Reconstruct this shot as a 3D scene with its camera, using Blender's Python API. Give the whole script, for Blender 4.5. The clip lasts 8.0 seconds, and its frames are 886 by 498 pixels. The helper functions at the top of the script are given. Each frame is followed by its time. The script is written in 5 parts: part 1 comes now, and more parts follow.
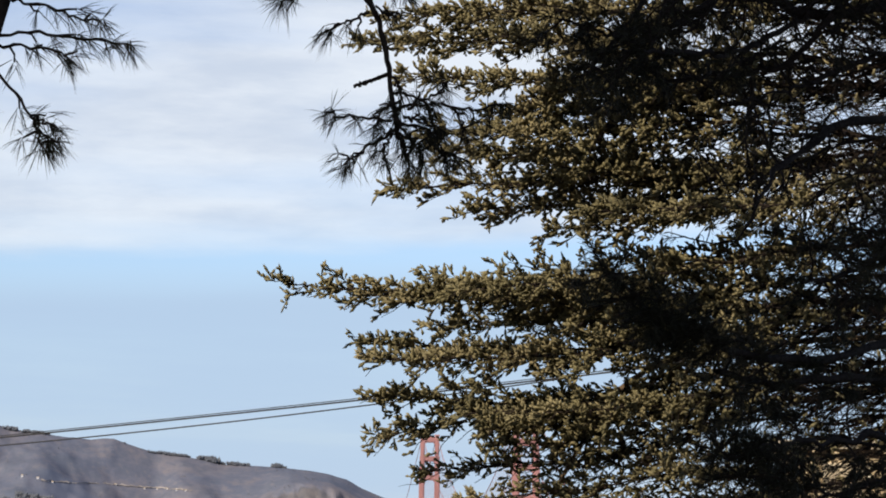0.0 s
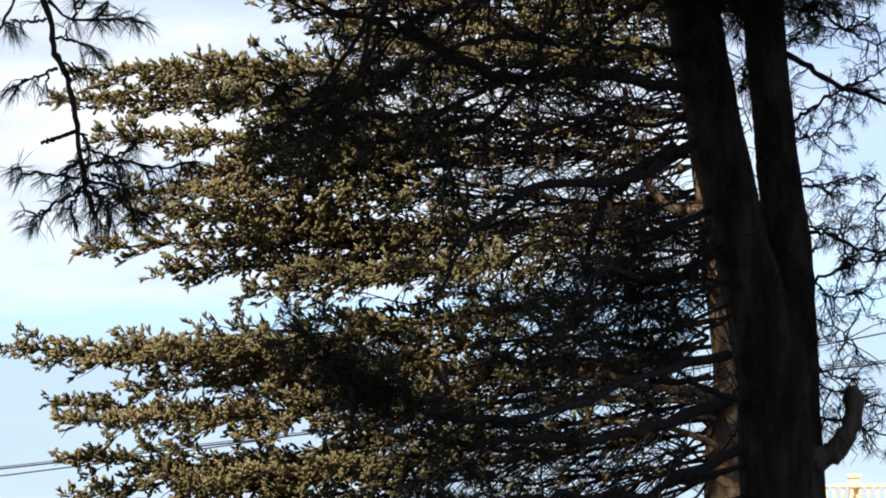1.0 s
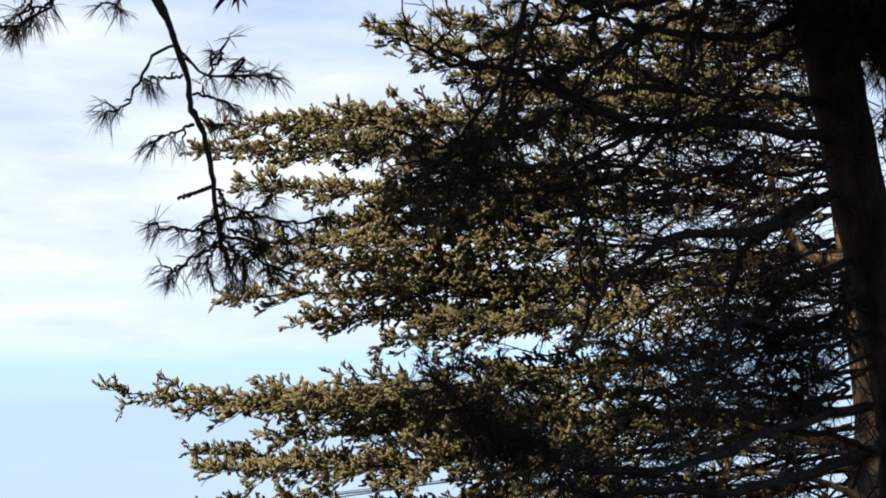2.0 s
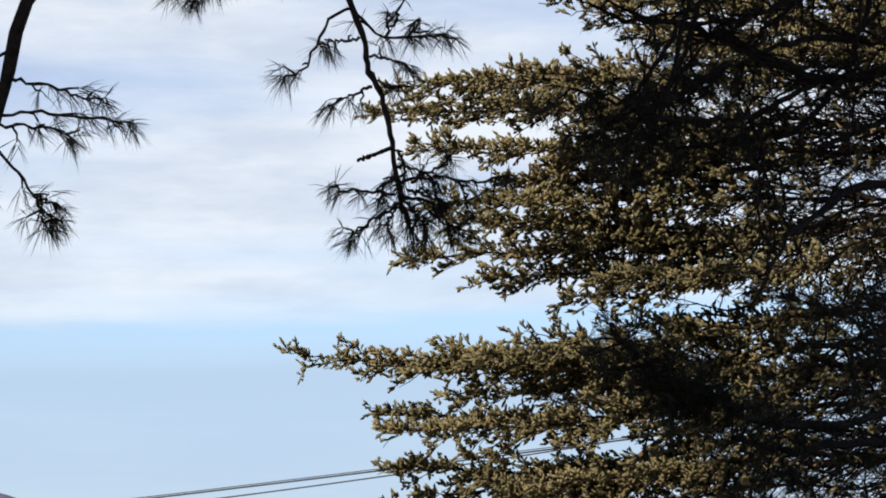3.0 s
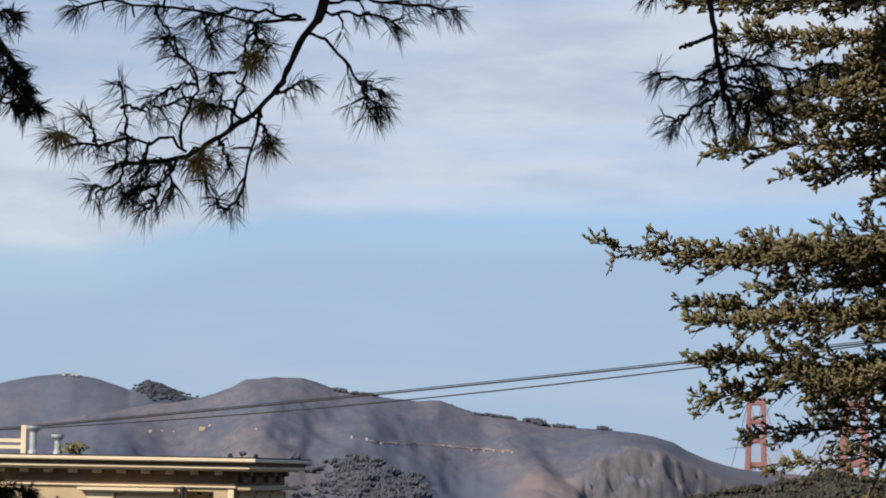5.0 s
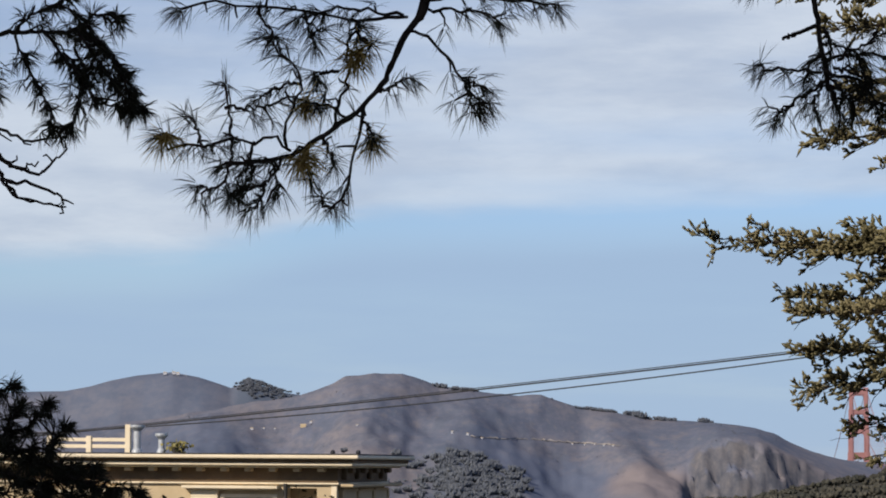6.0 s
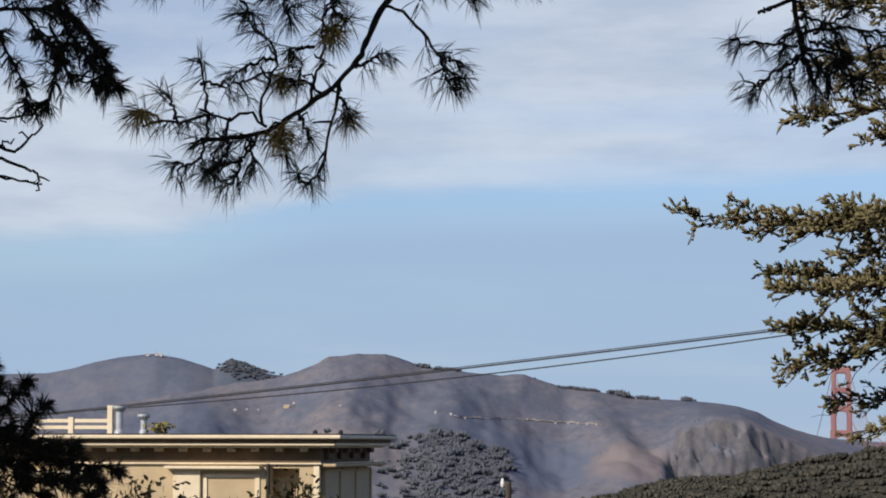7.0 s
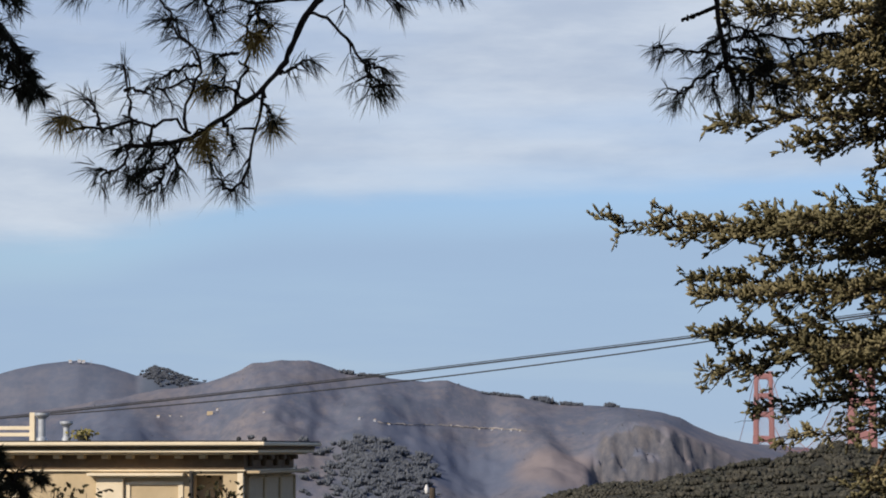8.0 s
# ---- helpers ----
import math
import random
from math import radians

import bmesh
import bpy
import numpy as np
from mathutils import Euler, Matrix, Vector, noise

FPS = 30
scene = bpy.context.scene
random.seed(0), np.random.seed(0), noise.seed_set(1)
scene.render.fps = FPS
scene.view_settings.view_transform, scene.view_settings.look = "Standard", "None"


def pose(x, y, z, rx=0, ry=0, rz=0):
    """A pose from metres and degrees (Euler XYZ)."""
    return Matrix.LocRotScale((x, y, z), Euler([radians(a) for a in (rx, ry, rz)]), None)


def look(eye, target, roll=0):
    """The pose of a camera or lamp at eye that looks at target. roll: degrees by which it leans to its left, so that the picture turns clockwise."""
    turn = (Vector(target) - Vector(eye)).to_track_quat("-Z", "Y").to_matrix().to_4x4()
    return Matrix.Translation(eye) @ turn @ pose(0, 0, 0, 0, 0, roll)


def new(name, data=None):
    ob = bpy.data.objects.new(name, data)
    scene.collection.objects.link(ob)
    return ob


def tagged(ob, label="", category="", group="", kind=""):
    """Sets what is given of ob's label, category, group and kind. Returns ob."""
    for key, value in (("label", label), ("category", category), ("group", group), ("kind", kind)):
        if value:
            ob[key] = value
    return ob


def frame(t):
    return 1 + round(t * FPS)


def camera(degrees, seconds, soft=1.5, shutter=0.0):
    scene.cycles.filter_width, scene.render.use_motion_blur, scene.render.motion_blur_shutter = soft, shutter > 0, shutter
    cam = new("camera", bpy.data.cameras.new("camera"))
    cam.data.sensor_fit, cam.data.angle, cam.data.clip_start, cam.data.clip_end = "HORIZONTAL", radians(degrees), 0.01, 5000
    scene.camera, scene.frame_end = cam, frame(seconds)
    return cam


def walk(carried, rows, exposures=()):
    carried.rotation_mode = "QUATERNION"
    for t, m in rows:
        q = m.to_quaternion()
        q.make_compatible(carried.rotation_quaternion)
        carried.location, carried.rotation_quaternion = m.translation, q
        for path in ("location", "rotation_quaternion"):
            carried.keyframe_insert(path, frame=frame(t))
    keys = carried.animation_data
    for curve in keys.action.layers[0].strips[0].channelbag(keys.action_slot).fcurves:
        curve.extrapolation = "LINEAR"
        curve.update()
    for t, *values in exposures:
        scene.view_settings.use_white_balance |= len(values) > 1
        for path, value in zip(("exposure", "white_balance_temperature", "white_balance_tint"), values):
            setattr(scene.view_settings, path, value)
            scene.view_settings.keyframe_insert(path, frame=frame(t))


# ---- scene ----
# ---- camera: it stands on a slope under pines and turns in the hand ----
EYE = (0.0, 0.0, 1.6)
# seconds, bearing to the right, tilt up, lean (degrees), drift of the hand to the right and up (metres)
PATH = [
    (0, 9.258, 6.002, 0.664, 0.016, -0.003),
    (0.2, 10.540, 6.313, 0.638, 0.028, -0.002),
    (0.5, 12.533, 6.797, 0.610, 0.046, -0.000),
    (0.9, 15.532, 7.463, -0.016, 0.062, -0.007),
    (1, 16.052, 7.450, 0.131, 0.065, -0.009),
    (1.2, 16.856, 7.770, 0.099, 0.072, 0.003),
    (1.4, 16.945, 8.189, 0.069, 0.079, 0.015),
    (1.5, 16.516, 8.330, 0.025, 0.083, 0.021),
    (1.6, 15.849, 8.180, 0.228, 0.083, 0.021),
    (2, 12.823, 8.501, 0.557, 0.085, 0.019),
    (2.1, 12.240, 8.412, 0.480, 0.080, 0.012),
    (2.2, 11.759, 8.425, 0.404, 0.076, 0.006),
    (3.3, 7.388, 6.469, -0.206, 0.056, 0.015),
    (3.5, 6.216, 5.488, -0.145, 0.044, -0.000),
    (4, 3.719, 4.757, 0.568, 0.025, -0.004),
    (4.4, 2.650, 4.742, 0.681, 0.014, -0.004),
    (4.5, 2.397, 4.938, 0.808, 0.013, -0.004),
    (5.8, 0.520, 5.054, 0.632, -0.005, 0.003),
    (6, -0.392, 4.889, 0.395, -0.013, 0.002),
    (6.5, -0.890, 4.900, 0.003, -0.017, -0.010),
    (7, 0.013, 4.438, 0.090, 0.006, -0.014),
    (7.5, 1.059, 5.050, 0.009, -0.002, -0.008),
    (8, 1.753, 4.581, -0.053, 0.004, -0.012),
]


def facing(bearing, tilt, lean, right, up):
    a, b = radians(bearing), radians(tilt)
    ahead = Vector((math.sin(a) * math.cos(b), math.cos(a) * math.cos(b), math.sin(b)))
    at = Vector(EYE) + Vector((right, 0, up))
    return look(at, at + 10 * ahead, lean)


cam = camera(20.0, 8.0, soft=1.9)
walk(cam, [(t, facing(*turn)) for t, *turn in PATH],
     exposures=[(0.0, 0.28, 6900, 10), (0.6, 0.38, 7050, 10), (1.1, 0.72, 7070, 10), (1.8, 0.69, 7070, 10), (2.2, 0.53, 7000, 10), (3.3, 0.33, 6950, 10), (4.5, 0.05, 6700, 10), (6.0, -0.07, 6500, 10), (8.0, -0.09, 6480, 10)])

# ---- light: afternoon sun from behind and left, thin cloud over blue ----
SUN_EL, SUN_BEARING = radians(33), radians(-134)
SUN_DIR = Vector((math.sin(SUN_BEARING) * math.cos(SUN_EL), math.cos(SUN_BEARING) * math.cos(SUN_EL), math.sin(SUN_EL)))
sun = new("sun", bpy.data.lights.new("sun", "SUN"))
sun.data.energy, sun.data.angle, sun.data.color = 5.0, radians(0.53), (1.0, 0.90, 0.77)
sun.matrix_world = look((0, 0, 60), Vector((0, 0, 60)) - SUN_DIR)


class Net:
    """Short hand for building a node tree."""

    def __init__(self, tree):
        self.tree = tree

    def node(self, kind):
        return self.tree.nodes.new(kind)

    def wire(self, a, b):
        self.tree.links.new(a, b)

    def value(self, socket, v):
        if isinstance(v, (int, float, tuple)):
            socket.default_value = v
        else:
            self.wire(v, socket)

    def math(self, op, a, b=0.0, c=0.0):
        n = self.node("ShaderNodeMath")
        n.operation = op
        for s, v in zip(n.inputs, (a, b, c)):
            self.value(s, v)
        return n.outputs[0]

    def noise(self, vector, scale, detail=4.0, rough=0.55):
        n = self.node("ShaderNodeTexNoise")
        if vector is not None:
            self.wire(vector, n.inputs["Vector"])
        n.inputs["Scale"].default_value, n.inputs["Detail"].default_value, n.inputs["Roughness"].default_value = scale, detail, rough
        return n.outputs["Fac"]

    def ramp(self, fac, stops):
        n = self.node("ShaderNodeValToRGB")
        self.wire(fac, n.inputs[0])
        e = n.color_ramp.elements
        while len(e) < len(stops):
            e.new(0.5)
        for el, (at, col) in zip(e, stops):
            el.position = at
            el.color = (*col, 1) if isinstance(col, tuple) else (col, col, col, 1)
        return n.outputs[0]

    def mix(self, fac, a, b, blend="MIX"):
        n = self.node("ShaderNodeMix")
        n.data_type, n.blend_type = "RGBA", blend
        self.value(n.inputs[0], fac)
        for s, v in ((n.inputs[6], a), (n.inputs[7], b)):
            self.value(s, (*v, 1) if isinstance(v, tuple) and len(v) == 3 else v)
        return n.outputs[2]

    def smooth(self, x, lo, hi):
        n = self.node("ShaderNodeMapRange")
        n.interpolation_type = "SMOOTHSTEP"
        self.value(n.inputs[0], x)
        n.inputs[1].default_value, n.inputs[2].default_value = lo, hi
        return n.outputs[0]

    def stretch(self, vector, x, y, z):
        n = self.node("ShaderNodeMapping")
        self.wire(vector, n.inputs[0])
        n.inputs["Scale"].default_value = (x, y, z)
        return n.outputs[0]


def sky():
    world = bpy.data.worlds.new("sky")
    scene.world, world.use_nodes = world, True
    t = world.node_tree
    t.nodes.clear()
    n = Net(t)
    clear = t.nodes.new("ShaderNodeTexSky")
    clear.sky_type, clear.sun_disc = "NISHITA", False
    clear.sun_elevation, clear.sun_rotation = SUN_EL, SUN_BEARING
    clear.altitude, clear.air_density, clear.dust_density, clear.ozone_density = 60, 1.0, 0.15, 2.0
    coord = t.nodes.new("ShaderNodeTexCoord").outputs["Generated"]
    split = t.nodes.new("ShaderNodeSeparateXYZ")
    t.links.new(coord, split.inputs[0])
    x, y, z = split.outputs
    # thin streaked cloud: long along the bearing, short in height, lifting slightly to the right
    flat = n.stretch(coord, 5.0, 5.0, 42.0)
    wisps = n.noise(flat, 1.0, 6.0, 0.55)
    fine = n.noise(n.stretch(coord, 26.0, 26.0, 120.0), 1.0, 4.0, 0.6)
    lift = n.math("SUBTRACT", n.math("SUBTRACT", z, n.math("MULTIPLY", x, 0.035)), 0.098)
    lift = n.math("ADD", lift, n.math("MULTIPLY", n.smooth(x, -0.030, -0.125), 0.015))
    edge = n.math("ADD", lift, n.math("MULTIPLY", n.math("SUBTRACT", wisps, 0.5), 0.020))
    edge = n.math("ADD", edge, n.math("MULTIPLY", n.math("SUBTRACT", fine, 0.5), 0.006))
    bank = n.smooth(edge, -0.002, 0.010)
    haze = n.math("MULTIPLY", n.smooth(n.math("MULTIPLY", lift, -1.0), -0.001, 0.021), 0.93)
    haze = n.math("ADD", n.math("MULTIPLY", n.math("MULTIPLY", haze, n.smooth(wisps, 0.2, 0.6)), 0.25), n.math("MULTIPLY", haze, 0.75))
    broken = n.smooth(n.noise(n.stretch(coord, 3.2, 3.2, 24.0), 1.0, 6.0, 0.5), 0.30, 0.62)
    bank = n.math("MULTIPLY", bank, n.math("ADD", n.math("MULTIPLY", broken, 0.45), 0.42))
    # the cloud thins out overhead
    bank = n.math("MULTIPLY", bank, n.math("SUBTRACT", 1.0, n.math("MULTIPLY", n.smooth(z, 0.29, 0.42), 0.93)))
    bank = n.math("MULTIPLY", bank, n.math("SUBTRACT", 1.0, n.math("MULTIPLY", n.smooth(x, 0.34, 0.43), 0.55)))
    blue = n.mix(1.0, clear.outputs[0], (0.0835, 0.0900, 0.1120), "MULTIPLY")
    puffs = n.smooth(n.noise(n.stretch(coord, 9.0, 9.0, 40.0), 1.0, 7.0, 0.6), 0.34, 0.66)
    cloud = n.mix(puffs, (0.518, 0.592, 0.715), (0.695, 0.757, 0.842))
    low = n.mix(haze, blue, (0.375, 0.515, 0.715))
    out = n.mix(bank, low, cloud)
    back = t.nodes.new("ShaderNodeBackground")
    t.links.new(out, back.inputs[0])
    back.inputs[1].default_value = 1.0
    t.links.new(back.outputs[0], t.nodes.new("ShaderNodeOutputWorld").inputs[0])


sky()


# ---- materials ----
def material(name, colours, rough=0.7, scale=6.0, bump=0.0, bump_scale=None, stretch=(1, 1, 1), metal=0.0, spread=0.0, coarse=0.0, coarse_scale=0.5, space="Object", gloss=0.5, thin=0.0):
    """colours: two or three base colours mixed by grain; spread: variation from island to island; coarse: large stains; thin: share of light that leaves and needles let through."""
    m = bpy.data.materials.new(name)
    m.use_nodes = True
    n = Net(m.node_tree)
    shader = m.node_tree.nodes["Principled BSDF"]
    shader.inputs["Roughness"].default_value, shader.inputs["Metallic"].default_value = rough, metal
    shader.inputs["Specular IOR Level"].default_value = gloss
    at = m.node_tree.nodes.new("ShaderNodeTexCoord").outputs["Object"] if space == "Object" else m.node_tree.nodes.new("ShaderNodeNewGeometry").outputs["Position"]
    at = n.stretch(at, *stretch)
    grain = n.noise(at, scale, 6.0, 0.6)
    steps = np.linspace(0.34, 0.66, len(colours))
    col = n.ramp(grain, list(zip([float(s) for s in steps], colours)))
    if coarse:
        big = n.noise(at, coarse_scale, 3.0, 0.5)
        col = n.mix(n.math("MULTIPLY", n.smooth(big, 0.4, 0.65), coarse), col, tuple(0.45 * c for c in colours[0]))
    if spread:
        island = m.node_tree.nodes.new("ShaderNodeNewGeometry").outputs["Random Per Island"]
        tone = n.math("ADD", n.math("MULTIPLY", island, 2 * spread), 1 - spread)
        grey = m.node_tree.nodes.new("ShaderNodeCombineColor")
        for s in grey.inputs:
            m.node_tree.links.new(tone, s)
        col = n.mix(1.0, col, grey.outputs[0], "MULTIPLY")
    m.node_tree.links.new(col, shader.inputs["Base Color"])
    if thin:
        glow, both = n.node("ShaderNodeBsdfTranslucent"), n.node("ShaderNodeMixShader")
        both.inputs[0].default_value = thin
        n.wire(col, glow.inputs[0])
        n.wire(shader.outputs[0], both.inputs[1])
        n.wire(glow.outputs[0], both.inputs[2])
        n.wire(both.outputs[0], m.node_tree.nodes["Material Output"].inputs[0])
    if bump:
        b = m.node_tree.nodes.new("ShaderNodeBump")
        b.inputs["Strength"].default_value, b.inputs["Distance"].default_value = bump, 0.04
        m.node_tree.links.new(n.noise(at, bump_scale or scale * 3, 5.0, 0.6), b.inputs["Height"])
        m.node_tree.links.new(b.outputs[0], shader.inputs["Normal"])
    return m


SPRUCE = material("spruce_needles", [(0.165, 0.146, 0.078), (0.245, 0.214, 0.116), (0.345, 0.292, 0.168)], 0.7, 1.6, spread=0.30, space="World", gloss=0.06, thin=0.4)
TWIG = material("twig_bark", [(0.017, 0.0125, 0.0105), (0.040, 0.030, 0.024)], 0.85, 25, gloss=0.06)
SPRUCE_BARK = material("spruce_bark", [(0.085, 0.058, 0.037), (0.19, 0.133, 0.083)], 0.9, 9, 0.8, 30, (1, 1, 0.3), gloss=0.06)
PINE_BARK = material("pine_bark", [(0.016, 0.012, 0.009), (0.036, 0.027, 0.020), (0.066, 0.050, 0.038)], 0.9, 7, 1.0, 14, (1, 1, 0.28), coarse=0.5, coarse_scale=1.5, gloss=0.06)
OLD_WOOD = material("weathered_wood", [(0.045, 0.034, 0.026), (0.130, 0.102, 0.078)], 0.85, 12, 0.6, 30, (1, 1, 0.25), gloss=0.06)
PINE = material("pine_needles", [(0.022, 0.021, 0.014), (0.046, 0.041, 0.026)], 0.5, 2.0, spread=0.5, space="World", gloss=0.06, thin=0.2)
PINE_TAWNY = material("tawny_pine_needles", [(0.27, 0.175, 0.055), (0.44, 0.30, 0.10)], 0.6, 5.0, spread=0.4, gloss=0.06, thin=0.3)
# bridge red, dulled and pinked because distance haze is mixed into the colour
RED = material("hazed_orange_red_paint", [(0.31, 0.150, 0.142), (0.36, 0.172, 0.160)], 0.6, 0.05, coarse=0.15, coarse_scale=0.02)
# leaf colour darkened to stand in for shade on the shrubs
LEAF_SHADE = material("shade_dark_leaves", [(0.022, 0.020, 0.010), (0.055, 0.048, 0.022)], 0.6, 3.0, spread=0.4, gloss=0.1)
# brown paint, darkened further so that shade under the cornice sits in it
FRIEZE = material("shade_darkened_brown_paint", [(0.115, 0.074, 0.038), (0.165, 0.108, 0.058)], 0.8, 6.0, 0.2, 40, coarse=0.3, coarse_scale=1.5)
STUCCO = material("cream_stucco", [(0.48, 0.37, 0.22), (0.56, 0.435, 0.27)], 0.85, 3.0, 0.15, 60, coarse=0.2, coarse_scale=0.8)
TRIM = material("pale_trim_paint", [(0.73, 0.61, 0.42), (0.80, 0.68, 0.49)], 0.6, 5.0, coarse=0.15, coarse_scale=1.2)
BLIND = material("window_blind", [(0.44, 0.36, 0.24), (0.50, 0.41, 0.28)], 0.8, 9.0)
DARK_FELT = material("roofing_felt", [(0.03, 0.028, 0.026), (0.06, 0.055, 0.05)], 0.9, 8.0)
GALVANISED = material("galvanised_steel", [(0.42, 0.44, 0.46), (0.58, 0.60, 0.62)], 0.45, 8.0, metal=0.35, coarse=0.25, coarse_scale=4)
PALE = material("pale_far_walls", [(0.40, 0.40, 0.42), (0.50, 0.50, 0.52)], 0.8, 0.3)
WHITE = material("white_paint", [(0.70, 0.68, 0.64), (0.80, 0.78, 0.75)], 0.6, 4.0)
CABLE = material("cable_sheath", [(0.012, 0.012, 0.014), (0.022, 0.022, 0.025)], 0.7, 20.0)
YELLOW_LEAVES = material("yellow_green_leaves", [(0.17, 0.15, 0.04), (0.30, 0.25, 0.08)], 0.55, 3.0, spread=0.3)
TRACK = material("pale_road_cut", [(0.17, 0.155, 0.15), (0.34, 0.31, 0.29)], 0.95, 0.06, space="World", gloss=0.1)
# haze is painted into the next three colours; thin=0.5 flattens their shading
WOODS = material("hazed_wooded_scrub", [(0.20, 0.22, 0.255), (0.24, 0.255, 0.285)], 0.95, 0.06, spread=0.14, space="World", gloss=0.1, thin=0.5)
GROVE = material("hazed_grove_leaves", [(0.175, 0.193, 0.229), (0.21, 0.226, 0.258)], 0.95, 0.06, spread=0.14, space="World", gloss=0.1, thin=0.5)
SCRUB = material("hazed_low_scrub", [(0.165, 0.178, 0.205), (0.195, 0.202, 0.225)], 0.95, 0.06, spread=0.2, space="World", gloss=0.1, thin=0.5)
WOODS_NEAR = material("dark_wooded_scrub", [(0.058, 0.060, 0.050), (0.112, 0.102, 0.080)], 0.9, 0.06, spread=0.35, space="World", gloss=0.1, thin=0.3)


def ground_material():
    m = bpy.data.materials.new("hazed_hill_scrub")
    m.use_nodes = True
    n = Net(m.node_tree)
    shader = m.node_tree.nodes["Principled BSDF"]
    shader.inputs["Roughness"].default_value, shader.inputs["Specular IOR Level"].default_value = 0.95, 0.1
    geo = m.node_tree.nodes.new("ShaderNodeNewGeometry")
    at = geo.outputs["Position"]
    patch = n.noise(n.stretch(at, 1.0, 0.45, 1.8), 0.0045, 9.0, 0.62)
    fine = n.noise(at, 0.05, 5.0, 0.65)
    # distance haze is painted into the blue-grey and mauve hill tones below
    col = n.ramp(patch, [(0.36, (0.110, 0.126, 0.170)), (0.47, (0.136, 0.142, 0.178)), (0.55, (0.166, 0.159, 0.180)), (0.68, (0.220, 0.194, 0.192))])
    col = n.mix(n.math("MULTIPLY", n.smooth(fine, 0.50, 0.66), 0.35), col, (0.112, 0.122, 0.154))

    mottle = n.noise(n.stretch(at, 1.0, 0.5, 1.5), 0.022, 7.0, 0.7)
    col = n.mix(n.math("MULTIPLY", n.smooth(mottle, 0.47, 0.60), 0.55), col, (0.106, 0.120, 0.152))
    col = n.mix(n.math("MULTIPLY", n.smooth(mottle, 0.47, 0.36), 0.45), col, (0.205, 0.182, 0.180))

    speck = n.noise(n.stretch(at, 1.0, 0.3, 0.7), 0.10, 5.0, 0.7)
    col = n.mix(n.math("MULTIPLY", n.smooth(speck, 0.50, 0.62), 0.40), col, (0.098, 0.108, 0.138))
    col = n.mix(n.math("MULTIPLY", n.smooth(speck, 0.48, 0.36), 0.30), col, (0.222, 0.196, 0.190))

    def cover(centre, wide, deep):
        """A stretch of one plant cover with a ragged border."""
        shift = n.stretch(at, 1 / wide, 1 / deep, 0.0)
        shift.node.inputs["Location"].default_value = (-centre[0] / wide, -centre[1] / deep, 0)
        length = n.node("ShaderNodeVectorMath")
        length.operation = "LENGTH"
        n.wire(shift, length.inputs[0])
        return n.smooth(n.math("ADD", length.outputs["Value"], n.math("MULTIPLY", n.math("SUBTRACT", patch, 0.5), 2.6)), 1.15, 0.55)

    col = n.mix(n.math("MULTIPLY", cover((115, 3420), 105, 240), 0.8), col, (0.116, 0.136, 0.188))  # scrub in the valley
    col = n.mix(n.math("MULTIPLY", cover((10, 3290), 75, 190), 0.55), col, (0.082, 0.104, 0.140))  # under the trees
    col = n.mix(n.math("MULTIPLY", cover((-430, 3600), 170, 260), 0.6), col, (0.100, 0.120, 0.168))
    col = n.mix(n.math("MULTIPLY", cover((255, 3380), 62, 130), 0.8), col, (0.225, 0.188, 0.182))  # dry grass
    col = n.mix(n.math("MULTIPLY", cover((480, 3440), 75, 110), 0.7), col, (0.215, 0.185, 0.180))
    split = m.node_tree.nodes.new("ShaderNodeSeparateXYZ")
    m.node_tree.links.new(geo.outputs["Normal"], split.inputs[0])
    steep = n.smooth(split.outputs[2], 0.80, 0.60)
    streak = n.noise(n.stretch(at, 0.055, 0.055, 0.034), 1.0, 8.0, 0.70)
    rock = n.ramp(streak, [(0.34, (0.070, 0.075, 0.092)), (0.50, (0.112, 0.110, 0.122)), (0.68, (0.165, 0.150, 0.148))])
    col = n.mix(steep, col, rock)
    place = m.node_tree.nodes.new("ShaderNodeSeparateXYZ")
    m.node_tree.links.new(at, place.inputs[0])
    col = n.mix(n.math("MULTIPLY", n.smooth(place.outputs[1], 4130.0, 4260.0), 0.65), col, n.ramp(mottle, [(0.38, (0.128, 0.144, 0.185)), (0.62, (0.104, 0.126, 0.174))]))  # haze painted in: the ground turns bluer with distance on the far ridge
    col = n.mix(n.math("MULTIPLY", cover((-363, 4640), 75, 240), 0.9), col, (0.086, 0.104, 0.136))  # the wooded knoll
    soil = n.ramp(fine, [(0.35, (0.030, 0.030, 0.024)), (0.65, (0.060, 0.056, 0.044))])
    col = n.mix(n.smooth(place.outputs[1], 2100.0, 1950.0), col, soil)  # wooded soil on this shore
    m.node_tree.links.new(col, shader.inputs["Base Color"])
    b = m.node_tree.nodes.new("ShaderNodeBump")
    b.inputs["Strength"].default_value, b.inputs["Distance"].default_value = 0.35, 4.5
    m.node_tree.links.new(n.noise(at, 0.03, 6.0, 0.65), b.inputs["Height"])
    m.node_tree.links.new(b.outputs[0], shader.inputs["Normal"])
    return m


HILL = ground_material()
SEA = material("sea_water", [(0.03, 0.05, 0.07), (0.05, 0.075, 0.095)], 0.15, 0.02, 0.3, 0.2)

# ---- building helpers ----
F = 4446.3  # focal length in pixels; sight offsets below are pixels fitted to the camera's view


def sight(b, e, d):
    """A place d metres ahead (north), b to the right and e above eye level, in pixels of the camera's level view (F
    pixels per unit slope).
    """
    return Vector((b * d / F, d, EYE[2] + e * d / F))


def thing(name, at, label, category, group="", kind=""):
    ob = new(name)
    ob.location = at
    ob.empty_display_size = 0.3
    return tagged(ob, label, category, group, kind)


